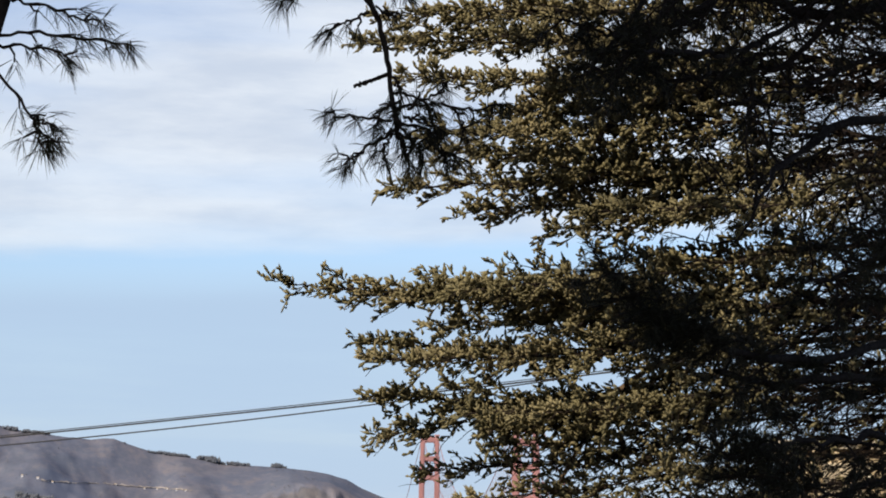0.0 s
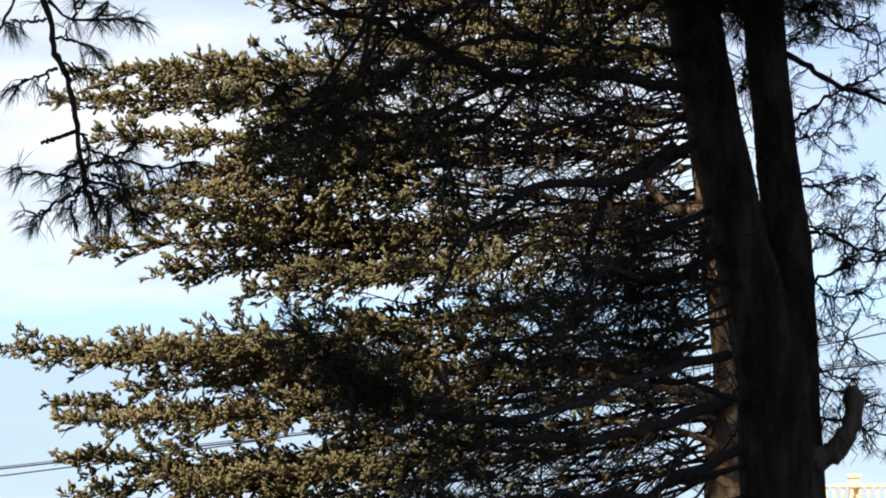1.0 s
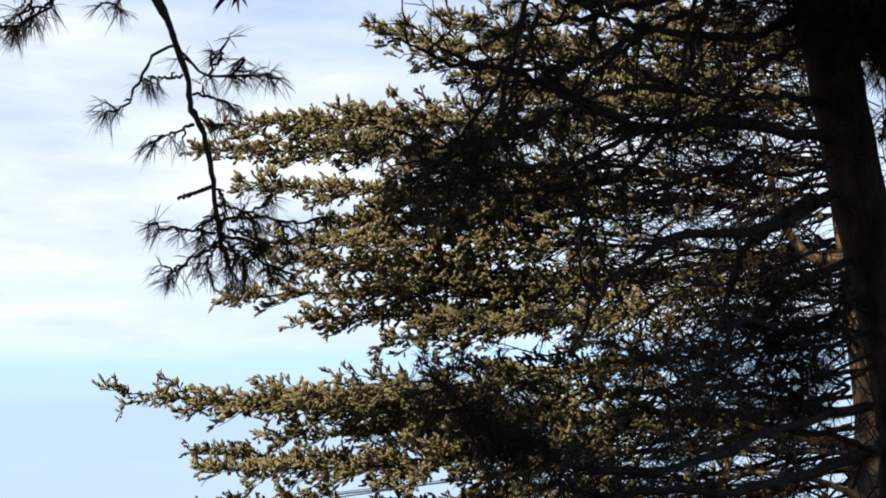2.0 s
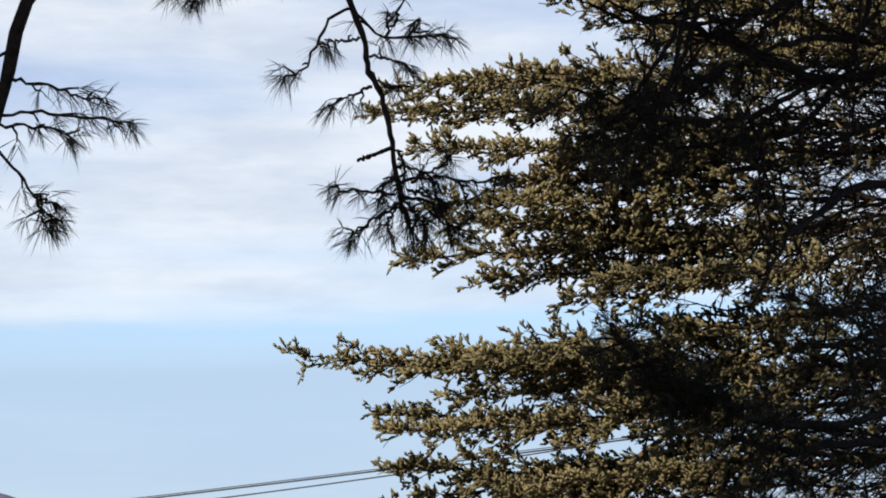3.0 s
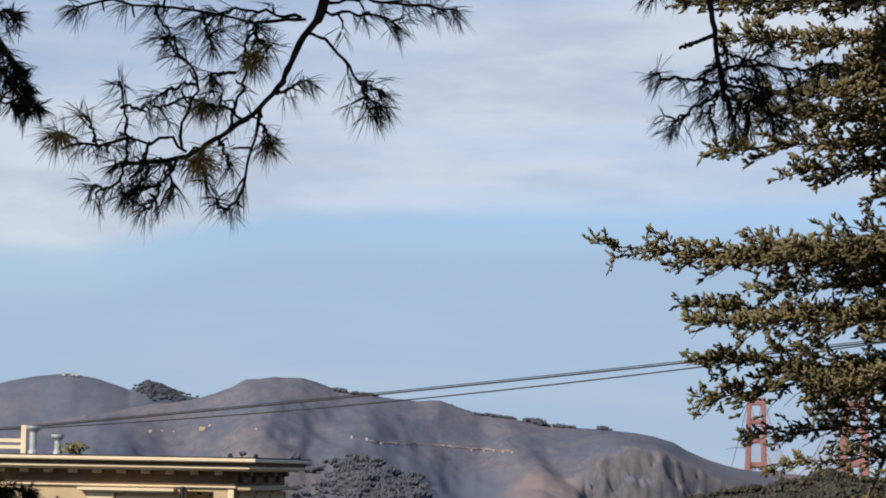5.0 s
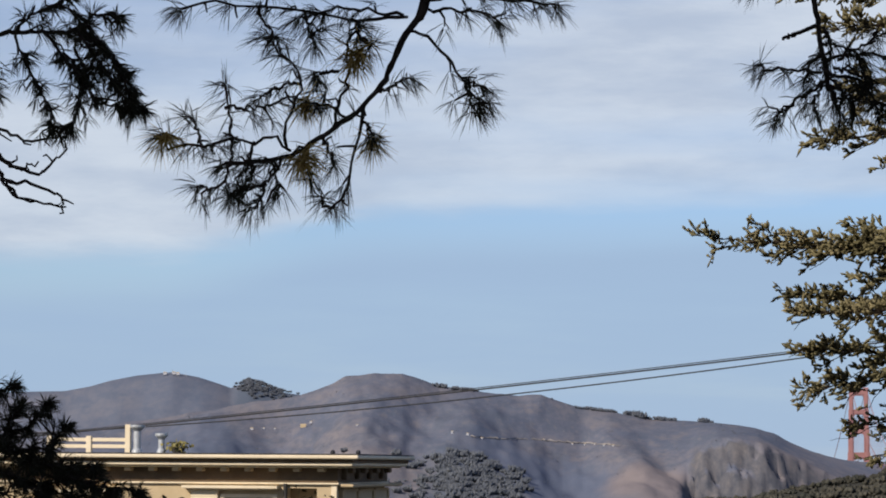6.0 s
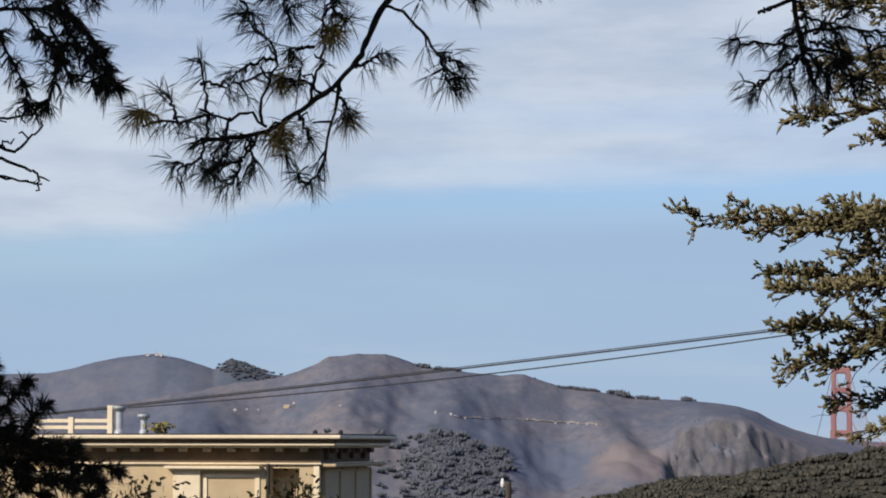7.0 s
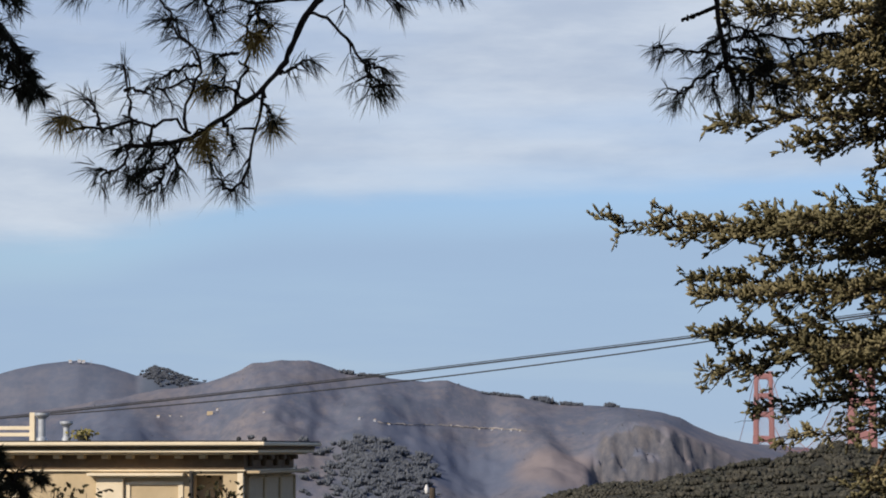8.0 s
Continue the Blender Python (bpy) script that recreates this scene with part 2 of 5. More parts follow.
def part(name, bm, mat, parent, label=""):
    me = bpy.data.meshes.new(name)
    bm.to_mesh(me)
    bm.free()
    me.materials.append(mat)
    ob = new(name, me)
    ob.parent = parent
    return tagged(ob, label)


def box(bm, x0, x1, y0, y1, z0, z1, bevel=0.0):
    m = Matrix.Translation(((x0 + x1) / 2, (y0 + y1) / 2, (z0 + z1) / 2)) @ Matrix.Diagonal((x1 - x0, y1 - y0, z1 - z0, 1))
    made = bmesh.ops.create_cube(bm, size=1.0, matrix=m)
    if bevel:
        edges = list({e for v in made["verts"] for e in v.link_edges})
        bmesh.ops.bevel(bm, geom=edges, offset=bevel, segments=1, affect="EDGES")
    return bm


def boxed(*spans, bevel=0.0):
    bm = bmesh.new()
    for s in spans:
        box(bm, *s, bevel=bevel)
    return bm


def lathe(rings, sides=16, at=(0, 0)):
    """A turned body: rings of (radius, height)."""
    bm = bmesh.new()
    loops = [[bm.verts.new((at[0] + r * math.cos(2 * math.pi * k / sides), at[1] + r * math.sin(2 * math.pi * k / sides), z)) for k in range(sides)] for r, z in rings]
    for lo, hi in zip(loops, loops[1:]):
        for k in range(sides):
            bm.faces.new((lo[k], lo[(k + 1) % sides], hi[(k + 1) % sides], hi[k]))
    bm.faces.new(loops[-1])
    bm.faces.new(loops[0][::-1])
    return bm


class Soup:
    """Collects many small pieces of geometry into one mesh."""

    def __init__(self):
        self.verts, self.faces, self.mats, self.count = [], [], [], 0

    def add(self, verts, faces, mat=0):
        """faces: an array of vertex numbers, three or four a row."""
        if len(verts):
            self.verts.append(np.asarray(verts, float))
            self.faces.append(np.asarray(faces, int) + self.count)
            self.mats.append(mat)
            self.count += len(verts)

    def tube(self, points, radii, mat=0, sides=6):
        p = np.asarray(points, float)
        t = np.gradient(p, axis=0)
        t /= np.linalg.norm(t, axis=1)[:, None] + 1e-9
        ref = np.array([0.31, 0.87, 0.38]) if abs(t[0] @ [0.31, 0.87, 0.38]) < 0.9 else np.array([1.0, 0, 0])
        u = np.cross(t, ref)
        u /= np.linalg.norm(u, axis=1)[:, None] + 1e-9
        v = np.cross(t, u)
        a = np.linspace(0, 2 * np.pi, sides, endpoint=False)
        r = np.asarray(radii, float)[:, None, None]
        ring = p[:, None] + r * (np.cos(a)[None, :, None] * u[:, None] + np.sin(a)[None, :, None] * v[:, None])
        i, k = np.meshgrid(np.arange(len(p) - 1), np.arange(sides), indexing="ij")
        k2 = (k + 1) % sides
        self.add(ring.reshape(-1, 3), np.stack([i * sides + k, i * sides + k2, (i + 1) * sides + k2, (i + 1) * sides + k], -1).reshape(-1, 4), mat)

    def spindles(self, p, d, length, radius, rng, mat=0):
        """Short plump shoots: stretched six-faced bodies with uneven rings."""
        n = len(p)
        d = d / (np.linalg.norm(d, axis=1)[:, None] + 1e-9)
        u = np.cross(d, rng.normal(size=(n, 3)))
        u /= np.linalg.norm(u, axis=1)[:, None] + 1e-9
        w = np.cross(d, u)
        mid = p + d * (length * rng.uniform(0.5, 0.82, n))[:, None]
        r = radius[:, None] * rng.uniform(0.75, 1.5, (n, 3))
        v = np.stack([p, mid + u * r[:, :1], mid + (0.87 * w - 0.5 * u) * r[:, 1:2], mid - (0.87 * w + 0.5 * u) * r[:, 2:3], p + d * length[:, None]], 1)
        f = np.array([(0, 2, 1), (0, 3, 2), (0, 1, 3), (4, 1, 2), (4, 2, 3), (4, 3, 1)])
        self.add(v.reshape(-1, 3), (f[None] + 5 * np.arange(n)[:, None, None]).reshape(-1, 3), mat)

    def blades(self, p, d, length, width, rng, mat=0, bend=0.12):
        """Needles: thin bent slips, two pieces long."""
        n = len(p)
        d = d / (np.linalg.norm(d, axis=1)[:, None] + 1e-9)
        u = np.cross(d, rng.normal(size=(n, 3)))
        u /= np.linalg.norm(u, axis=1)[:, None] + 1e-9
        h = width[:, None] / 2 * u
        mid = p + d * length[:, None] * 0.55
        tip = p + d * length[:, None] - np.array([0, 0, 1.0]) * (bend * length)[:, None]
        v = np.stack([p - h, p + h, mid + h, mid - h, tip], 1)
        k = 5 * np.arange(n)[:, None]
        self.add(v.reshape(-1, 3), np.concatenate([k + [0, 1, 2], k + [0, 2, 3], k + [3, 2, 4]]), mat)

    def mesh(self, name, materials, parent=None, base=(0, 0, 0), label="", smooth=False):
        me = bpy.data.meshes.new(name)
        v = np.concatenate(self.verts) - np.asarray(base, float)
        sizes = np.concatenate([np.full(len(f), f.shape[1]) for f in self.faces])
        loops = np.concatenate([f.ravel() for f in self.faces])
        slots = np.concatenate([np.full(len(f), m) for f, m in zip(self.faces, self.mats)])
        me.vertices.add(len(v))
        me.vertices.foreach_set("co", v.astype(np.float32).ravel())
        me.loops.add(len(loops))
        me.loops.foreach_set("vertex_index", loops.astype(np.int32))
        me.polygons.add(len(sizes))
        me.polygons.foreach_set("loop_start", np.r_[0, np.cumsum(sizes)[:-1]].astype(np.int32))
        me.polygons.foreach_set("material_index", slots.astype(np.int32))
        if smooth:
            me.polygons.foreach_set("use_smooth", np.ones(len(sizes), bool))
        for m in materials:
            me.materials.append(m)
        me.update(calc_edges=True)
        me.validate()
        ob = new(name, me)
        ob.parent = parent
        return tagged(ob, label)


def curve_through(points, n):
    """n places on a smooth line through the points."""
    p = np.array([tuple(q) for q in points], float)
    p = np.concatenate([[2 * p[0] - p[1]], p, [2 * p[-1] - p[-2]]])
    out = []
    for s in np.linspace(0, len(p) - 3 - 1e-6, n):
        i, t = int(s), s - int(s)
        a, b, c, d = p[i : i + 4]
        out.append(0.5 * (2 * b + (c - a) * t + (2 * a - 5 * b + 4 * c - d) * t * t + (3 * b - a - 3 * c + d) * t**3))
    return np.array(out)


# ---- the land: one sheet from the garden slope over the strait to the headlands ----
def profile(b, pairs):
    return np.interp(b, [p[0] for p in pairs], [p[1] for p in pairs])


NEAR_HILL = [(-1400, -170), (150, -122), (276, -97), (416, -67), (515, -59), (615, -45), (700, -29), (783, -13), (840, 0), (914, -9), (1017, 0), (1400, 40), (2800, 70)]
MAIN_RIDGE = [(-1400, 40), (-700, 55), (-560, 72), (-395, 100), (-300, 116), (-261, 127), (-223, 142), (-202, 152), (-160, 157), (-101, 159), (-76, 151), (-50, 140), (-34, 135), (9, 131), (59, 124), (106, 120), (127, 123), (144, 124), (157, 119), (185, 110),
              (218, 99), (266, 95), (301, 89), (336, 82), (417, 78), (450, 76), (492, 72), (524, 67), (556, 57), (584, 42), (621, 27), (649, 19), (686, 11), (900, -6), (2800, -12)]
FAR_RIDGE = [(-1400, 95), (-782, 122), (-698, 127), (-614, 146), (-529, 158), (-508, 160), (-462, 153), (-424, 142), (-400, 134), (-350, 130), (-306, 125), (-265, 120), (-100, 70), (700, -8), (2800, -10)]
CLIFF = [(215, -95), (245, -75), (273, -52), (319, -31), (366, -17), (408, 6), (426, 27), (454, 46), (491, 48), (528, 42), (552, 32), (598, 11), (648, -14), (680, -30), (740, -70), (800, -120)]
KNOLL = [(-404, 0), (-391, 8), (-373, 14), (-352, 11), (-335, 6), (-306, 1), (-290, 0)]
SPURS = [(170, 30, 80, -36), (40, -40, 50, 12), (-60, -60, 50, -11), (-170, 40, 55, 10), (-300, -30, 70, -20), (-430, -60, 70, 18), (250, 110, 45, 14), (-620, 0, 80, -14)]
SEA_Z, CLIFF_Q, HILL_Q, RIDGE_Q, FAR_Q = -83.0, 3460.0, 1500.0, 4000.0, 4650.0


def smoothstep(x):
    x = np.clip(x, 0, 1)
    return x * x * (3 - 2 * x)


def rough(x, y, scale, octaves=5):
    return np.array([noise.fractal((float(a) / scale, float(c) / scale, 0.3), 0.9, 2.1, octaves) for a, c in zip(x.ravel(), y.ravel())]).reshape(x.shape)


def land(b, q, x, y):
    """Height of the ground q metres ahead at sight offset b."""
    n1, n2, n3 = rough(x, y * 0.32, 210.0, 4), rough(x, y, 60.0, 4), rough(x + 700, y * 0.3, 70.0, 4)
    fall = -0.055 * q - 0.4 * smoothstep(q / 6)
    low = np.where(q < 1750, fall, -96.0)
    low = np.where((q > 1300) & (q < 1750), fall + (-96.0 - fall) * smoothstep((q - 1300) / 450), low)
    hill_z = EYE[2] + profile(b, NEAR_HILL) * HILL_Q / F
    bump = np.exp(-(((q - HILL_Q) / 330.0) ** 2))
    z = low + (np.maximum(hill_z, low) - low) * bump + bump * n2 * 3.0
    rise = np.clip((q - 3090) / (RIDGE_Q - 3090), 0, 1)
    top = EYE[2] + profile(b, MAIN_RIDGE) * RIDGE_Q / F
    main = -96 + (top + 96) * rise**0.72
    fold = rise * (1 - rise) * 4
    main = main - 15 * (0.7 - 1.6 * np.abs(n1)) * fold + 2.2 * n2 * fold - 3.5 * (0.5 - np.abs(n3)) * fold
    main = main + rise * (2.2 * n2 + 3.0 * n3 * n3)
    for at, lean, wide, tall in SPURS:
        main = main + tall * fold * np.exp(-(((b - at - lean * (1 - rise) + 14 * n1) / wide) ** 2))
    cut = smoothstep((b - 385) / 60) * (1 - smoothstep((b - 620) / 80)) * (1 - smoothstep((q - 3400) / 50))
    main = main * (1 - cut) - 96 * cut
    behind = np.clip((q - RIDGE_Q) / 300, 0, 1)
    main = main - behind * 90
    back = np.clip((q - 4150) / (FAR_Q - 4150), 0, 1)
    far = -98 + (EYE[2] + (profile(b, FAR_RIDGE) + profile(b, KNOLL) * smoothstep((back - 0.7) / 0.3)) * FAR_Q / F + 98) * back**0.8 - np.clip((q - FAR_Q) / 300, 0, 1) * 60
    far = far - 70 * (0.5 - np.abs(n1)) * back * (1 - back)
    edge = EYE[2] + (profile(b, CLIFF) + 4 * n2) * CLIFF_Q / F
    gully = np.abs(rough(x, y * 0.5 + 90, 46.0, 5))
    face = 3380 + 46 * np.clip((b - 530) / 120, 0, 1) - 110 * smoothstep((416 - b) / 34) + 34 * (0.35 - gully) + 6 * n2 + 9 * rough(x, y + 40, 17.0, 3)
    step = np.clip((q - face) / np.where(b > 405, 66.0 + 30 * gully, CLIFF_Q - face), 0, 1) ** 0.8
    back_up = np.clip((q - CLIFF_Q) / (RIDGE_Q - CLIFF_Q), 0, 1)
    bluff = -96 + (edge + 96 + (top - edge) * back_up**0.85) * step - np.clip((q - RIDGE_Q) / 300, 0, 1) * 90
    z = np.where(q > 2600, np.maximum(np.maximum(main, far), bluff), z)
    return z


def build_land():
    fine = np.degrees(np.arctan(np.arange(-1000, 2500, 5.0) / F))
    az = np.r_[np.arange(-180, fine[0] - 1, 6.0), fine, np.arange(fine[-1] + 2, 180, 6.0)]
    r = np.r_[0.002, np.geomspace(1.5, 1100, 40), np.arange(1140, 1900, 28.0), np.linspace(2000, 3040, 8), np.arange(3080, 3340, 16.0), np.arange(3340, 3480, 5.0), np.arange(3488, 4080, 16.0), np.arange(4110, 4950, 34.0)]
    a, d = np.meshgrid(np.radians(az), r, indexing="ij")
    c = np.where(np.abs(a) < radians(35), np.cos(a), math.cos(radians(35)))
    q = d * c
    b = np.where(np.abs(a) < radians(35), F * np.tan(np.clip(a, -0.62, 0.62)), np.sign(a) * 2800)
    x, y = d * np.sin(a), d * np.cos(a) - 0.5 * (d < 1)
    z = land(b, q, x, y)
    n, k = len(az), len(r)
    i, j = np.meshgrid(np.arange(n), np.arange(k - 1), indexing="ij")
    i2 = (i + 1) % n
    s = Soup()
    s.add(np.stack([x, y, z], -1).reshape(-1, 3), np.stack([i * k + j, i * k + j + 1, i2 * k + j + 1, i2 * k + j], -1).reshape(-1, 4)[:, ::-1])
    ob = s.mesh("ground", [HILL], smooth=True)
    tagged(ob, "coastal hills with scrub and a grey cliff, haze painted into their colours", "ground", kind="structure")
    return ob


ground = build_land()
bm = bmesh.new()
bmesh.ops.create_circle(bm, cap_ends=True, segments=64, radius=4900)
sea = part("water", bm, SEA, None)
sea.location = (0, 0, SEA_Z)
tagged(sea, "calm blue-grey strait below the headlands", "sea", kind="structure")


def ground_z(x, y):
    q = np.array([max(y, 0.3)])
    return float(land(np.array([F * x / q[0]]), q, np.array([x]), np.array([y]))[0])


def ground_under(places):
    """Heights of the land under an array of (b, q) rows."""
    b, q = places[:, 0], places[:, 1]
    return land(b, q, b * q / F, q)


def clump(soup, at, size, rng, tall=0.8, sprays=9, spray=0.42):
    """One bush or far tree crown: short ragged sprays thrown about a rounded body."""
    d = rng.normal(size=(sprays, 3))
    d /= np.linalg.norm(d, axis=1)[:, None]
    d[:, 2] = np.abs(d[:, 2]) * 0.9 - 0.1
    p = np.array(at) + d * np.array([0.30, 0.30, 0.30 * tall]) * size * rng.uniform(0.5, 1.0, (sprays, 1)) + (0, 0, size * tall * 0.28)
    way = d + rng.normal(size=(sprays, 3)) * 0.8
    soup.spindles(p - way * size * spray * 0.3, way, size * spray * rng.uniform(0.7, 1.3, sprays), size * spray * rng.uniform(0.22, 0.42, sprays), rng)


def crown(soup, at, size, rng, tall=1.0, n=26, fat=1.0):
    """One far tree crown: many upright, splayed sprays of uneven height."""
    a, r = rng.uniform(0, 2 * np.pi, n), 0.36 * size * np.sqrt(rng.uniform(0, 1, n))
    p = np.stack([at[0] + r * np.cos(a), at[1] + r * np.sin(a), np.full(n, at[2])], -1)
    way = np.stack([0.9 * r / size * np.cos(a), 0.9 * r / size * np.sin(a), np.ones(n)], -1) + rng.normal(size=(n, 3)) * 0.16
    soup.spindles(p, way, size * tall * rng.uniform(0.55, 1.0, n), size * fat * rng.uniform(0.08, 0.14, n), rng)


def far_woods():
    rng = np.random.default_rng(3)
    s = Soup()
    spots = np.stack([np.r_[rng.normal(-8, 26, 300), rng.normal(50, 18, 220), rng.normal(95, 13, 100), rng.normal(-60, 60, 60)], rng.uniform(3110, 3440, 680)], -1)
    for (b, q), z in zip(spots, ground_under(spots)):
        crown(s, (b * q / F, q, z - 1.0), rng.uniform(5, 13), rng, rng.uniform(0.6, 1.1), 26, 1.0)
    tagged(s.mesh("far_woods", [WOODS], smooth=True), "tree patches in the folds of the far hills, haze painted into their colour", "woods", kind="stuff")
    # low scrub dotted over the slopes
    s = Soup()
    spots = np.stack([rng.uniform(-760, 640, 2600), 3120 + 860 * rng.uniform(0, 1, 2600) ** 0.8], -1)
    keep = np.array([noise.fractal((b / 60.0, q / 120.0, 2.0), 0.9, 2.0, 4) for b, q in spots]) > 0.08
    spots = spots[keep]
    for (b, q), z in zip(spots, ground_under(spots)):
        clump(s, (b * q / F, q, z - 0.8), rng.uniform(1.6, 3.8), rng, 0.5, 8, 0.5)
    tagged(s.mesh("hillside_scrub", [SCRUB], smooth=True), "low scrub dotted over the far slopes, greyed with painted haze", "scrub", kind="stuff")
    # single groves on the skyline
    groves = [(-374, 4655, 10, 90, 9), (-348, 4655, 9, 90, 13), (-316, 4655, 7, 60, 11), (-272, 4050, 9, 2, 3), (-40, 3995, 12, 8, 12), (-8, 3995, 13, 8, 12), (22, 3995, 11, 6, 10),
              (236, 3995, 11, 16, 12), (262, 3995, 10, 8, 6), (317, 3995, 19, 16, 8), (362, 3995, 12, 16, 11), (434, 3995, 14, 14, 8), (190, 3995, 7, 6, 14)]
    for b, q, size, many, wide in groves:
        g = Soup()
        at = np.array([(b + rng.normal(0, wide), q - abs(rng.normal(0, 28 if q > 4500 else 6))) for _ in range(many)])
        for (bb, qq), z in zip(at, ground_under(at)):
            crown(g, (bb * qq / F, qq, z - 0.15 * size), 0.62 * size * rng.uniform(0.8, 1.35), rng, 0.9, 26, 1.1)
        tagged(g.mesh("hilltop_grove", [GROVE], smooth=True), "grove of trees on the hill crest, haze painted into its colour", "grove", "groves on the skyline", "stuff")


far_woods()


def near_hill_woods():
    rng = np.random.default_rng(5)
    s = Soup()
    n = 5200
    spots = np.stack([rng.uniform(150, 2300, n), rng.uniform(1230, 1540, n)], -1)
    for (b, q), z in zip(spots, ground_under(spots)):
        crown(s, (b * q / F, q, z - 0.8), rng.uniform(3.0, 9.5), rng, rng.uniform(0.35, 0.7), 11, 1.7)
    tagged(s.mesh("hillside_woods", [WOODS_NEAR], smooth=True), "dense dark scrub and trees covering the nearer hillside", "woods", kind="stuff")
    g = Soup()
    for b in (826, 834, 842):
        q = 1500.0
        clump(g, (b * q / F, q, ground_z(b * q / F, q)), 10.0, rng, 1.0, 120, 0.2)
    tagged(g.mesh("crest_tree", [WOODS_NEAR]), "dark rounded tree standing on the hill crest", "tree")


near_hill_woods()


# ---- the suspension bridge ----
FAR_TOWER, NEAR_TOWER = Vector((705 * 4300 / F, 4300, SEA_Z)), Vector((880.5 * 3210 / F, 3210, SEA_Z))
DECK_Z, STRUT_Z, TOWER_Z = -4.0, -17.0, 134.0


def bridge():
    top = thing("suspension_bridge", (0, 0, SEA_Z), "orange-red suspension bridge with two tall portal towers", "bridge")
    along = (NEAR_TOWER - FAR_TOWER).normalized()
    turn = math.atan2(-along.x, along.y)

    def tower(at):
        holder = part("tower", boxed((-24, 24, -12, 12, -12, 8), bevel=1.5), RED, top)
        holder.location, holder.rotation_euler = (at.x, at.y, 0), (0, 0, turn)
        h, deck = TOWER_Z - SEA_Z, STRUT_Z - SEA_Z
        for side in (-1, 1):
            bm = bmesh.new()
            # stepped leg, narrower above each strut
            levels = [0, deck, deck + 43, deck + 84, deck + 116, h]
            for k, (lo, hi) in enumerate(zip(levels, levels[1:])):
                w, dep = 5.2 - 0.45 * k, 7.5 - 0.7 * k
                c = side * (14.2 - 0.42 * k)
                box(bm, c - w, c + w, -dep, dep, lo - 0.01 * k, hi, 0.4)
                box(bm, c - w * 0.55, c + w * 0.55, -dep - 0.8, dep + 0.8, lo + 0.02, hi - 1.0)
            box(bm, side * 12.4 - 4.2, side * 12.4 + 4.2, -5.4, 5.4, h + 0.02, h + 2.4, 0.4)
            part("leg", bm, RED, holder)
        for z, tall in ((deck + 43, 11), (deck + 84, 9.5), (deck + 116, 9), (h - 1, 10.5)):
            bm = boxed((-10.6, 10.6, -4.0, 4.0, z - tall, z), bevel=0.4)
            box(bm, -10.4, 10.4, -4.6, 4.6, z - tall * 0.8, z - tall * 0.25)
            for s in (-1, 1):  # haunches under the strut
                box(bm, s * 8.6 - 1.6, s * 8.6 + 1.6, -3.6, 3.6, z - tall - 2.2, z - tall + 0.05)
            part("strut", bm, RED, holder)
        for z in (deck - 14, deck - 50):
            bm = bmesh.new()
            for s in (-1, 1):
                m = Matrix.Translation((0, 0, z)) @ Matrix.Rotation(s * 0.75, 4, "Y") @ Matrix.Diagonal((30, 3, 2.4, 1))
                bmesh.ops.create_cube(bm, size=1.0, matrix=m)
            part("cross_brace", bm, RED, holder)

    tower(FAR_TOWER)
    tower(NEAR_TOWER)
    span = (NEAR_TOWER - FAR_TOWER).length
    side = Vector((along.y, -along.x, 0))
    h, deck = TOWER_Z - SEA_Z, DECK_Z - SEA_Z
    for sgn in (-1, 1):
        s = Soup()
        for lo, hi, kind in ((-340, 0, 0), (0, span, 1), (span, span + 340, 2)):
            pts = []
            for t in np.linspace(0, 1, 33):
                u = lo + (hi - lo) * t
                z = {0: deck + 2 + (h - deck) * t**1.15, 1: deck + 4 + (h - deck - 2) * (2 * t - 1) ** 2, 2: deck + 2 + (h - deck) * (1 - t) ** 1.15}[kind]
                p = FAR_TOWER + along * u + side * sgn * 12.6
                pts.append((p.x, p.y, z))
            s.tube(pts, [0.55] * 33, sides=6)
        s.mesh("main_cable", [RED], top)
        s = Soup()
        for u in np.arange(15, span - 10, 15):
            z = deck + 4 + (h - deck - 2) * (2 * u / span - 1) ** 2
            p = FAR_TOWER + along * u + side * sgn * 12.6
            s.tube([(p.x, p.y, deck), (p.x, p.y, z)], [0.16, 0.16], sides=4)
        tagged(s.mesh("suspender_ropes", [RED], top), kind="stuff")
    bm = bmesh.new()
    mid, length = FAR_TOWER + along * (span / 2), span + 1100
    m = Matrix.Translation((mid.x, mid.y, deck)) @ Matrix.Rotation(turn, 4, "Z")
    for dz, w, tall in ((0.0, 27.0, 1.4), (-7.6, 25.0, 1.2)):
        bmesh.ops.create_cube(bm, size=1.0, matrix=m @ Matrix.Translation((0, 0, dz)) @ Matrix.Diagonal((w, length, tall, 1)))
    for k in range(int(length / 15)):
        for x in (-12, 12):
            tilt = Matrix.Rotation(0.8 if k % 2 else -0.8, 4, "X")
            bmesh.ops.create_cube(bm, size=1.0, matrix=m @ Matrix.Translation((x, -length / 2 + 7.5 + 15 * k, -3.8)) @ tilt @ Matrix.Diagonal((0.7, 0.8, 10.5, 1)))
    part("deck_truss", bm, RED, top)


bridge()


